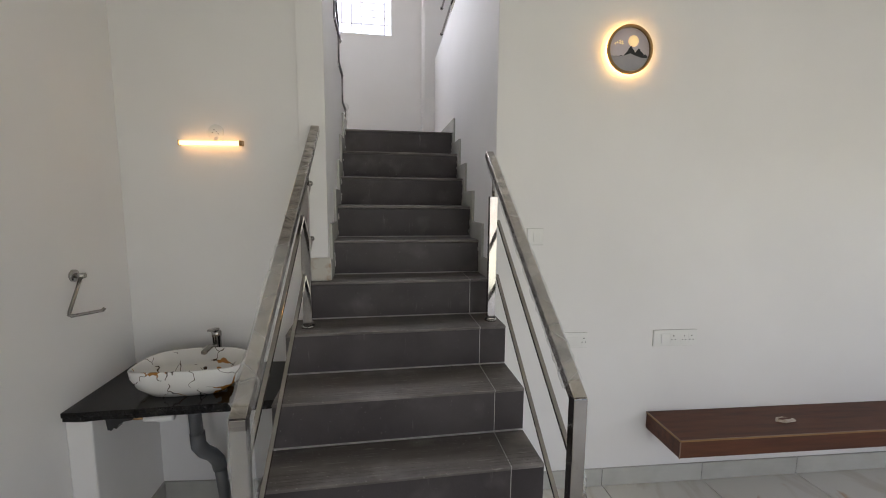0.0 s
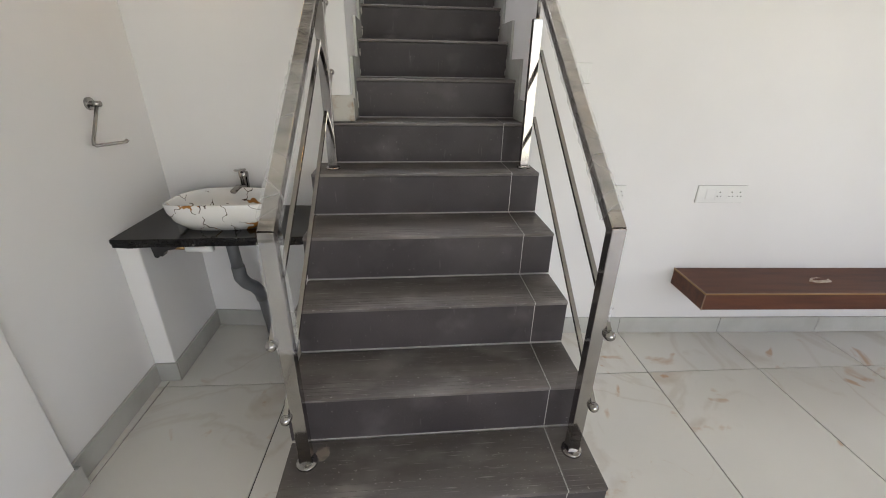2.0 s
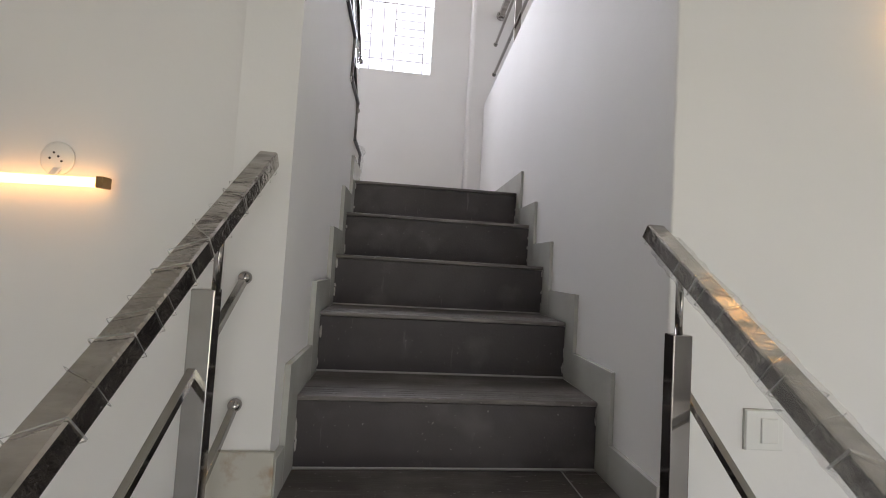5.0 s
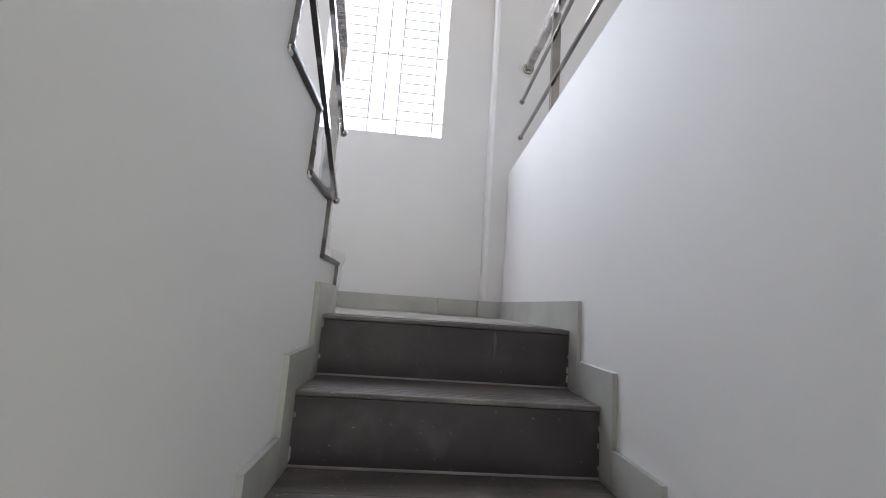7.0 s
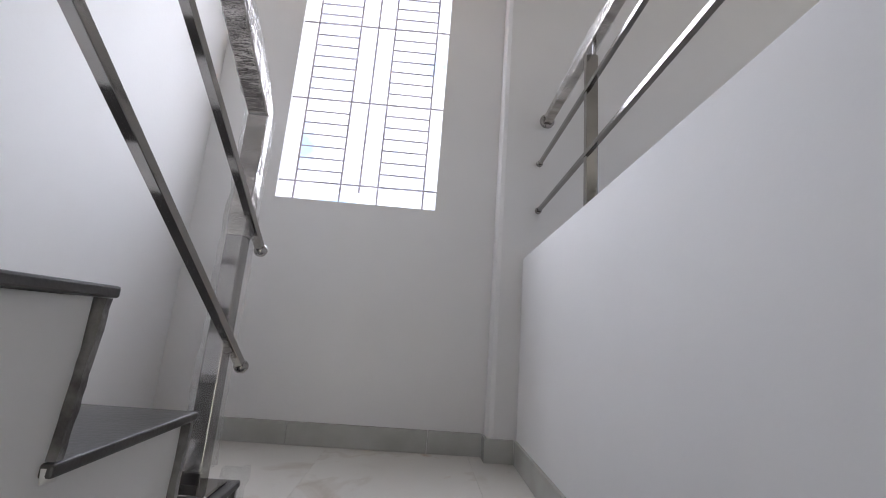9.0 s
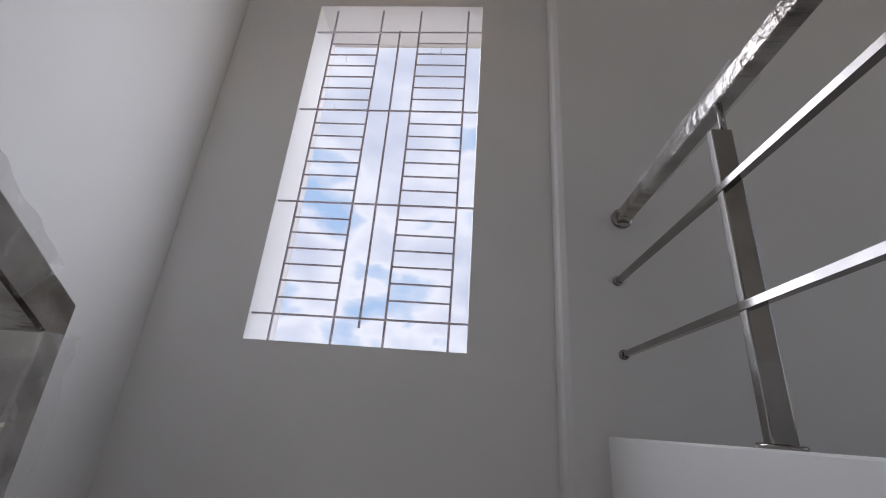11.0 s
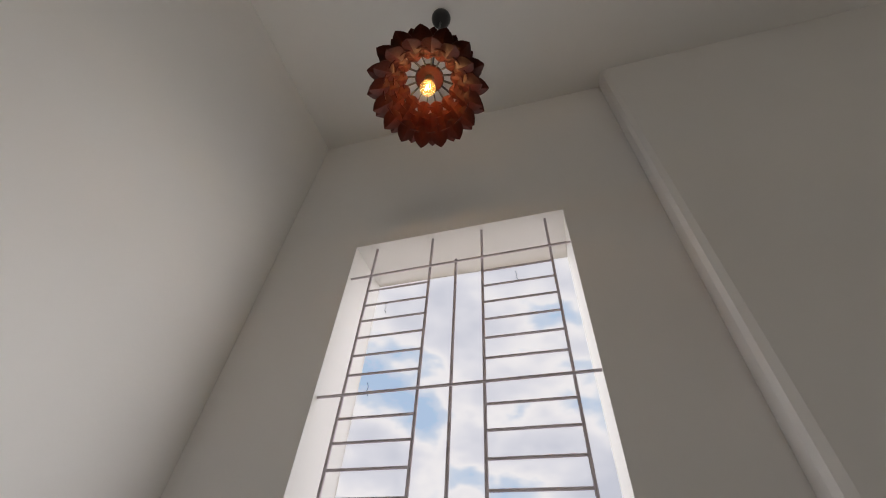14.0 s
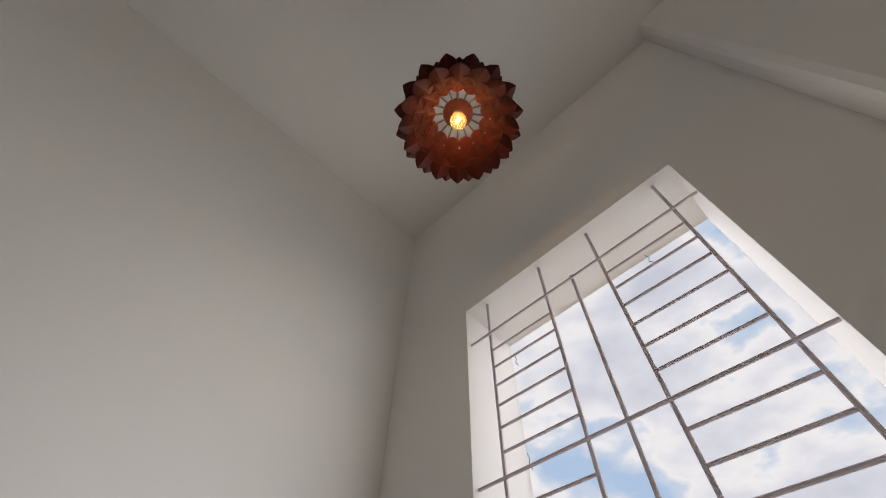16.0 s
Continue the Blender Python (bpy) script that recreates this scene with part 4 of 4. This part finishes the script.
hills = [(-0.098, -0.040), (-0.085, -0.036), (-0.07, -0.030), (-0.055, -0.033), (-0.045, -0.027), (-0.03, -0.030), (-0.02, -0.018), (-0.012, -0.010), (-0.004, 0.004), (0.003, 0.014), (0.010, 0.018), (0.014, 0.006), (0.022, -0.002), (0.028, -0.014), (0.036, -0.004), (0.044, 0.006), (0.052, 0.004), (0.056, -0.006), (0.064, -0.010), (0.074, -0.022), (0.082, -0.018), (0.092, -0.030)]
obs.append(prism("dark_mountains", hills + [(0.07, -0.07), (-0.07, -0.07)], "y", -0.0385, -0.035, BLACK))
hills2 = [(-0.096, -0.030), (-0.06, -0.034), (-0.03, -0.030), (0.004, -0.018), (0.03, -0.028), (0.06, -0.036), (0.09, -0.036), (0.075, -0.066), (0.04, -0.091), (0.0, -0.1), (-0.04, -0.091), (-0.075, -0.066)]
obs.append(prism("grey_foothills", hills2, "y", -0.0425, -0.0388, SLATE))
obs.append(lathe("moon_disc", [(0.026, 0.0347), (0.026, 0.037)], MOON, None, (0.018, 0, 0.040), back, 32))
for dx, dz in ((-0.062, 0.030), (-0.050, 0.038), (-0.048, 0.028), (-0.038, 0.034), (-0.036, 0.026), (-0.072, 0.024)):
    obs.append(prism("bird", [(dx - 0.005, dz), (dx, dz + 0.006), (dx + 0.005, dz - 0.001), (dx, dz - 0.004)], "y", -0.037, -0.0347, MOON))
at_origin(moon, *obs)


def plate(name, x, z, w, h, label, category, detail):
    """A white modular plate on the lounge wall with its rockers and socket holes."""
    t = on_wall(empty(name, (x, wall_y(x), z), label=label, category=category, group="electrical plates"))
    at_origin(t, box("gasket", -w / 2 - 0.0016, w / 2 + 0.0016, -0.0035, 0, -h / 2 - 0.0016, h / 2 + 0.0016, SKIRT))
    at_origin(t, box("plate", -w / 2, w / 2, -0.009, 0, -h / 2, h / 2, PLASTIC, bevel=0.002))
    for kind, cx, cw in detail:
        if kind == "rocker":
            at_origin(t, box("rocker", cx - cw / 2, cx + cw / 2, -0.013, -0.0085, -h * 0.31, h * 0.31, PLASTIC, bevel=0.0015))
        elif kind == "blank":
            at_origin(t, box("blank_cover", cx - cw / 2, cx + cw / 2, -0.0105, -0.0085, -h * 0.33, h * 0.33, PLASTIC, bevel=0.001))
        else:
            at_origin(t, box("socket_face", cx - cw / 2, cx + cw / 2, -0.0105, -0.0085, -h * 0.31, h * 0.31, PLASTIC, bevel=0.001))
            for ox, oz, r in ((0, 0.012, 0.0034), (-0.009, -0.009, 0.0028), (0.009, -0.009, 0.0028)):
                at_origin(t, lathe("pin_hole", [(r, 0.0102), (r, 0.0112)], BLACK, None, (cx + ox, 0, oz), back, 10))
    return t


plate("light_switch", 0.598, 1.299, 0.080, 0.080, "white single rocker light switch on the wall", "switch", [("rocker", 0.008, 0.036)])
plate("socket_plate", 0.822, 0.762, 0.140, 0.080, "white plate with rocker and small socket", "socket", [("rocker", 0.0, 0.07), ("socket", 0.052, 0.022)])
plate("socket_plate", 1.380, 0.762, 0.244, 0.085, "white plate with rocker and two power sockets", "socket", [("rocker", -0.058, 0.046), ("socket", -0.012, 0.036), ("socket", 0.048, 0.040), ("socket", 0.090, 0.036)])
west_plate = empty("light_switch", (ROOM_X, 1.185, 1.265), label="white single rocker light switch on the wall", category="switch", group="electrical plates")
at_origin(west_plate, box("plate", 0, 0.011, -0.045, 0.045, -0.040, 0.040, PLASTIC, bevel=0.003), box("rocker", 0.0105, 0.015, -0.004, 0.026, -0.024, 0.024, PLASTIC, bevel=0.0015))

EDGE = material("pale_shelf_edge", (0.32, 0.22, 0.15), 0.5, second=(0.16, 0.09, 0.06), scale=14, stretch=(1, 1, 1))
shelf = on_wall(empty("wall_shelf", (1.252, wall_y(1.252), 0.275), label="long floating red-brown wooden wall shelf", category="shelf"))
at_origin(shelf, box("slab", 0, 2.4, -0.272, -0.001, -0.014, 0.078, SHELF, bevel=0.002))
at_origin(shelf, box("edge_line", 0.0, 2.4, -0.2755, -0.2705, 0.0785, 0.0797, EDGE), box("edge_line", -0.0035, 0.0012, -0.2700, -0.002, 0.0785, 0.0797, EDGE), box("edge_line", -0.0035, 0.0010, -0.2762, -0.2725, -0.014, 0.0696, EDGE))
at_origin(shelf, box("edge_band", 0.0, 2.4, -0.2745, -0.2724, 0.070, 0.0785, BRASS), box("edge_band", -0.0025, -0.0004, -0.272, -0.002, 0.070, 0.0785, BRASS))
PAPER = material("brown_paper", (0.40, 0.31, 0.24), 0.7, second=(0.58, 0.52, 0.46), scale=30, mix=(0.4, 0.6), stretch=(1, 4, 1))
packet = empty("paper_packet", (1.905, 1.53, 0.354), label="small crumpled white and brown packet on the shelf", category="packet")
pk = [(-0.058, -0.002), (-0.03, 0.022), (0.01, 0.027), (0.055, 0.004), (0.05, -0.018), (-0.02, -0.024)]
at_origin(packet, prism("wrapper", pk, "z", 0.0, 0.008, PAPER, bevel=0.002), prism("flap", [(x * 0.7 + 0.002, y * 0.25 + 0.002) for x, y in pk], "z", 0.0085, 0.012, SHELF))

# ---- pendant lamp ----
LX, LY, LZ = -0.377, 3.566, 4.738
pend = empty("pendant_lamp", (LX, LY, LZ), label="red wooden petal pendant lamp with a lit amber bulb", category="pendant lamp")


def petal_mesh(length, width, curl):
    out = [(0.0, 0.10), (0.07, 0.34), (0.20, 0.47), (0.40, 0.50), (0.62, 0.44), (0.80, 0.29), (0.92, 0.13), (1.0, 0.0)]
    rows = []
    for t, w in out:
        rows.append([(s * w * width, t * length, curl * (t ** 2) * length + 0.10 * width * (2 * abs(s) - 0.5) * (w / 0.5)) for s in (-1, -0.5, 0, 0.5, 1)])
    verts = [p for r in rows for p in r] + [(x, y, z - 0.003) for r in rows for x, y, z in r]
    m, k = 5, len(rows)
    faces = []
    for i in range(k - 1):
        for j in range(m - 1):
            a = i * m + j
            faces += [(a, a + 1, a + m + 1, a + m), tuple(q + m * k for q in (a, a + m, a + m + 1, a + 1))]
    for i in range(k - 1):
        faces += [(i * m, i * m + m, i * m + m + m * k, i * m + m * k), (i * m + 4, i * m + 4 + m * k, i * m + m + 4 + m * k, i * m + m + 4)]
    faces += [tuple(range(0, 5)) + tuple(range(m * k + 4, m * k - 1, -1))]
    me = bpy.data.meshes.new("petal")
    me.from_pydata(verts, [], faces)
    me.materials.append(REDWOOD)
    return me


rings = ((0.078, 0.092, 0.054, 0.050, -42, 13, 0), (0.104, 0.058, 0.070, 0.056, -42, 16, 0.5), (0.112, 0.072, 0.080, 0.060, -22, 16, 0),
         (0.128, 0.006, 0.080, 0.064, -46, 16, 0), (0.130, 0.034, 0.084, 0.066, -26, 16, 0.5))
for r, z, ln, wd, tilt, cnt, off in rings:
    me = petal_mesh(ln, wd, 0.12)
    for i in range(cnt):
        o = new("petal", me)
        a = 360 * (i + off) / cnt
        o.matrix_world = pose(0, 0, 0, 0, 0, a) @ pose(0, r, z, tilt, 0, 0)
        o.parent = pend
at_origin(pend, lathe("hub", [(0.044, 0.105), (0.052, 0.110), (0.052, 0.116), (0.03, 0.130), (0.012, 0.150), (0.010, 0.165)], REDWOOD))
for i in range(16):
    a = 2 * math.pi * i / 16
    at_origin(pend, sweep("spoke", [(0.048 * math.cos(a), 0.048 * math.sin(a), 0.112), (0.118 * math.cos(a), 0.118 * math.sin(a), 0.080)], rect(0.004, 0.010, 0.0005), GROOVE))
for rr, zz in ((0.092, 0.082), (0.120, 0.046), (0.146, -0.010), (0.150, 0.026)):
    hoop = [(rr * math.cos(2 * math.pi * i / 32), rr * math.sin(2 * math.pi * i / 32), zz) for i in range(33)]
    at_origin(pend, sweep("hoop", hoop, rect(0.004, 0.006, 0.0005), REDWOOD))
at_origin(pend, lathe("socket", [(0.016, 0.070), (0.017, 0.108)], BRASS), lathe("bulb", [(0.011, 0.0), (0.018, -0.014), (0.027, -0.035), (0.028, -0.048), (0.020, -0.066), (0.006, -0.074)], BULB, None, (0, 0, 0.074)))
at_origin(pend, sweep("filament", [(0.006, 0, 0.062), (0.011, 0, 0.022), (0.004, 0, 0.018), (0.0, 0, 0.058), (-0.004, 0, 0.018), (-0.011, 0, 0.022), (-0.006, 0, 0.062)], circle(0.0017, 6), FILAMENT, up=(0, 1, 0)))
at_origin(pend, sweep("cord", [(0, 0, 0.160), (0, 0, TOP_Z - LZ - 0.03)], circle(0.004, 8), BLACK), lathe("ceiling_rose", [(0.008, -0.055), (0.030, -0.040), (0.040, -0.012), (0.041, 0)], BLACK, None, (0, 0, TOP_Z - LZ)))

bulb_data = bpy.data.lights.new("bulb_light", "POINT")
bulb_data.energy, bulb_data.color, bulb_data.shadow_soft_size = 2.8, (1.0, 0.60, 0.24), 0.02
bulb_lamp = new("bulb_light", bulb_data)
bulb_lamp.location = (LX, LY, LZ + 0.036)
for o in pend.children:
    if o.name.split(".")[0] not in ("cord", "ceiling_rose"):
        o.matrix_basis = Matrix.Scale(0.885, 4) @ o.matrix_basis

# ---- outdoors ----
# field and leaf colours are lightened, with distance haze put into them
FIELD = material("dry_field_with_grass", (0.44, 0.33, 0.23), 0.95, second=(0.32, 0.36, 0.17), scale=0.06, mix=(0.42, 0.60), detail=10)
LEAF = material("green_leaves", (0.21, 0.33, 0.09), 0.6, second=(0.26, 0.38, 0.12), scale=1.2, vary=0.1)
LEAF_DARK = material("dark_leaves", (0.12, 0.17, 0.085), 0.6, second=(0.15, 0.20, 0.10), scale=1.2)
BARK = material("tree_bark", (0.09, 0.065, 0.045), 0.9, second=(0.06, 0.045, 0.03), scale=4)
PLASTER = material("far_white_plaster", (0.78, 0.78, 0.77), 0.9)
# the far hill glows pale blue to stand in for haze in the air
HILL = glow("hill_haze_glow", (0.46, 0.63, 0.87), SKY_GLOW * 0.86)
GROUND_Z = -0.6
g = mesh_ob("ground", [(-2600, -2600, GROUND_Z), (2600, -2600, GROUND_Z), (2600, 2600, GROUND_Z), (-2600, 2600, GROUND_Z)], [(0, 1, 2, 3)], FIELD)
structure(g, "dry brown field with green patches reaching the horizon")


def crown(name, centre, rx, rz, count, size, mat, seed, thing):
    rnd = random.Random(seed)
    lumps = [(Vector((rnd.gauss(0, 0.45), rnd.gauss(0, 0.45), rnd.gauss(0, 0.45))), rnd.uniform(0.35, 0.62)) for _ in range(14)]
    verts, faces = [], []
    for _ in range(count):
        c, r = rnd.choice(lumps)
        d = Vector((rnd.gauss(0, 1), rnd.gauss(0, 1), rnd.gauss(0, 1))).normalized() * r * rnd.uniform(0.6, 1.0)
        p = Vector(centre) + Vector(((c.x + d.x) * rx, (c.y + d.y) * rx, (c.z + d.z) * rz))
        u = Vector((rnd.gauss(0, 1), rnd.gauss(0, 1), rnd.gauss(0, 1))).normalized()
        w = u.orthogonal().normalized()
        s = size * rnd.uniform(0.6, 1.3)
        b = len(verts)
        verts += [tuple(p - u * s), tuple(p + w * s * 0.5), tuple(p + u * s), tuple(p - w * s * 0.5)]
        faces.append((b, b + 1, b + 2, b + 3))
    me = bpy.data.meshes.new(name)
    me.from_pydata(verts, [], faces)
    me.materials.append(mat)
    o = new(name, me)
    under(thing, o)
    return tagged(o, kind="stuff")


def tree(name, x, y, height, rx, mat, seed, label, count=1800, trunk=0.35):
    t = empty(name, (x, y, GROUND_Z), label=label, category="tree" if trunk else "bush")
    rnd = random.Random(seed)
    zc = GROUND_Z + height * (0.5 + trunk * 0.42)
    if trunk:
        pts = [(x + rnd.uniform(-0.1, 0.1) * i, y, GROUND_Z + height * trunk * i / 3) for i in range(4)]
        under(t, sweep("trunk", pts, circle(0.12, 8), BARK))
        for i in range(5):
            a = rnd.uniform(0, 6.28)
            under(t, sweep("limb", [pts[-1], (x + math.cos(a) * rx * 0.6, y + math.sin(a) * rx * 0.6, zc + rnd.uniform(-0.2, 0.5))], circle(0.05, 6), BARK))
    crown("crown", (x, y, zc), rx, height * (0.5 - trunk * 0.42), count, 0.05 * height + 0.06, mat, seed, t)
    return t


tree("tree", -1.45, 55, 5.7, 1.75, LEAF, 3, "leafy green tree in the field", 3200, 0.30)
tree("tree", -30.0, 107, 3.7, 2.0, LEAF_DARK, 4, "dark round tree in the field", 1800, 0.15)
tree("tree", -23.5, 98, 2.6, 1.1, LEAF_DARK, 14, "small dark tree in the field", 900, 0.2)
tree("bush", -9.5, 58, 1.5, 1.0, LEAF_DARK, 5, "dark bush in the field", 700, 0.0)
tree("bush", -6.6, 60, 1.3, 1.7, LEAF, 6, "pale green bush in the field", 900, 0.0)
for i in range(9):
    tree("bush", -52 + 2.9 * i, 106 + 3 * (i % 3), 2.3 - 0.12 * i + 0.3 * (i % 2), 2.0, LEAF, 20 + i, "green shrub at the field edge", 700, 0.05)
for i in range(9):
    tree("bush", -17 + 3.4 * i, 112 + 4 * (i % 3), 2.3 + 0.5 * (i % 3), 2.3, LEAF if i % 2 else LEAF_DARK, 40 + i, "low green shrub along the field", 600, 0.0)


def palm(x, y, height, r, seed):
    t = empty("palm_tree", (x, y, GROUND_Z), label="tall thin palm tree with fan crown", category="tree")
    rnd = random.Random(seed)
    top = (x + 0.2, y, GROUND_Z + height)
    under(t, sweep("trunk", [(x, y, GROUND_Z), (x + 0.1, y, GROUND_Z + height * 0.5), top], circle(0.14, 8), BARK))
    for i in range(26):
        a, e = rnd.uniform(0, 6.28), rnd.uniform(-0.7, 1.3)
        d = Vector((math.cos(a) * math.cos(e), math.sin(a) * math.cos(e), math.sin(e)))
        p = Vector(top)
        q = p + d * r * 0.6
        s = d.cross(Vector((0, 0, 1))).normalized() * r * 0.28
        tip = p + d * r + Vector((0, 0, -0.15 * r))
        under(t, mesh_ob("frond", [tuple(p), tuple(q + s), tuple(tip), tuple(q - s), tuple(q + Vector((0, 0, 0.03)))], [(0, 1, 4), (1, 2, 4), (2, 3, 4), (3, 0, 4)], LEAF_DARK))


palm(-12.0, 97, 7.6, 1.1, 1)
palm(-26.6, 109, 4.5, 0.9, 2)
palm(-15.5, 140, 4.2, 1.0, 3)


def far_house(x, y, w, h, label, windows):
    t = empty("house", (x, y, GROUND_Z), label=label, category="house")
    under(t, box("wall", x - w / 2, x + w / 2, y, y + 6, GROUND_Z, GROUND_Z + h, PLASTER))
    under(t, box("roof", x - w / 2 - 0.2, x + w / 2 + 0.2, y - 0.2, y + 6.2, GROUND_Z + h, GROUND_Z + h + 0.25, PLASTER))
    for i in range(windows):
        cx = x - w / 2 + w * (i + 0.5) / windows
        under(t, box("window", cx - 0.5, cx + 0.5, y - 0.06, y - 0.01, GROUND_Z + h * 0.62, GROUND_Z + h * 0.62 + 0.9, GROOVE))


far_house(-30.5, 125, 15.0, 3.1, "long white two-storey building beyond the field", 6)
far_house(-19.0, 104, 6.0, 1.3, "long low grey shed wall in the field", 0)
far_house(-45.5, 124, 13.0, 2.7, "white flat-roofed house beyond the shrubs", 2)
far_house(-58, 160, 12.0, 4.2, "far white building among trees", 4)
pole = empty("street_lamp", (-23.6, 52.5, GROUND_Z), label="thin pale lamp pole in the field", category="street lamp")
under(pole, sweep("post", [(-23.6, 52.5, GROUND_Z), (-23.75, 52.5, 2.35)], circle(0.045, 8), PLASTER))
under(pole, sweep("arm", [(-24.3, 52.5, 2.30), (-23.3, 52.5, 2.42)], rect(0.10, 0.05), PLASTER))
pole2 = empty("fence_post", (-4.8, 57, GROUND_Z), label="thin dark wooden post in the field", category="post")
under(pole2, sweep("post", [(-4.8, 57, GROUND_Z), (-4.75, 57, 1.95)], circle(0.05, 8), BARK))
ridge = [(-330, 0), (-275, 10), (-240, 30), (-215, 50), (-185, 70), (-165, 80), (-148, 86), (-130, 84), (-100, 77), (-60, 80), (-20, 72), (30, 60), (75, 64), (150, 46), (240, 20), (330, 0)]
structure(prism("backdrop_hill", [(x, GROUND_Z + z) for x, z in ridge], "y", 2000, 2100, HILL), "far hill on the horizon, glowing pale blue for haze")


def sky_backdrop():
    """A curved screen of cloudy sky far beyond the field."""
    verts, faces, nu, nv = [], [], 40, 18
    for j in range(nv + 1):
        e = radians(-1.0 + 68 * j / nv)
        for i in range(nu + 1):
            a = radians(-80 + 160 * i / nu)
            verts.append((2400 * math.sin(a) * math.cos(e), 2400 * math.cos(a) * math.cos(e), 2400 * math.sin(e)))
    for j in range(nv):
        for i in range(nu):
            a = j * (nu + 1) + i
            faces.append((a, a + 1, a + nu + 2, a + nu + 1))
    m = bpy.data.materials.new("cloudy_sky")
    m.use_nodes = True
    nt, nodes = m.node_tree, m.node_tree.nodes
    nodes.remove(nodes["Principled BSDF"])
    em = nodes.new("ShaderNodeEmission")
    nt.links.new(em.outputs[0], nodes["Material Output"].inputs["Surface"])
    tc = nodes.new("ShaderNodeTexCoord")
    mp = nodes.new("ShaderNodeMapping")
    mp.inputs["Scale"].default_value = (0.0007, 0.0007, 0.0013)
    nt.links.new(tc.outputs["Object"], mp.inputs["Vector"])
    n1 = nodes.new("ShaderNodeTexNoise")
    n1.inputs["Scale"].default_value, n1.inputs["Detail"].default_value, n1.inputs["Roughness"].default_value = 2.7, 9, 0.52
    nt.links.new(mp.outputs["Vector"], n1.inputs["Vector"])
    r = nodes.new("ShaderNodeValToRGB")
    e = r.color_ramp.elements
    e[0].position, e[0].color = 0.35, (0.44, 0.62, 0.89, 1)
    e[1].position, e[1].color = 0.70, (0.60, 0.66, 0.80, 1)
    for at, col in ((0.425, (0.62, 0.74, 0.92, 1)), (0.475, (0.92, 0.95, 1.02, 1)), (0.56, (0.76, 0.81, 0.93, 1))):
        k = e.new(at)
        k.color = col
    nt.links.new(n1.outputs["Fac"], r.inputs["Fac"])
    nt.links.new(r.outputs["Color"], em.inputs["Color"])
    em.inputs["Strength"].default_value = SKY_GLOW
    me = bpy.data.meshes.new("backdrop_sky")
    me.from_pydata(verts, [], faces)
    me.materials.append(m)
    return structure(new("backdrop_sky", me), "bright blue sky with white broken clouds")


sky_backdrop()
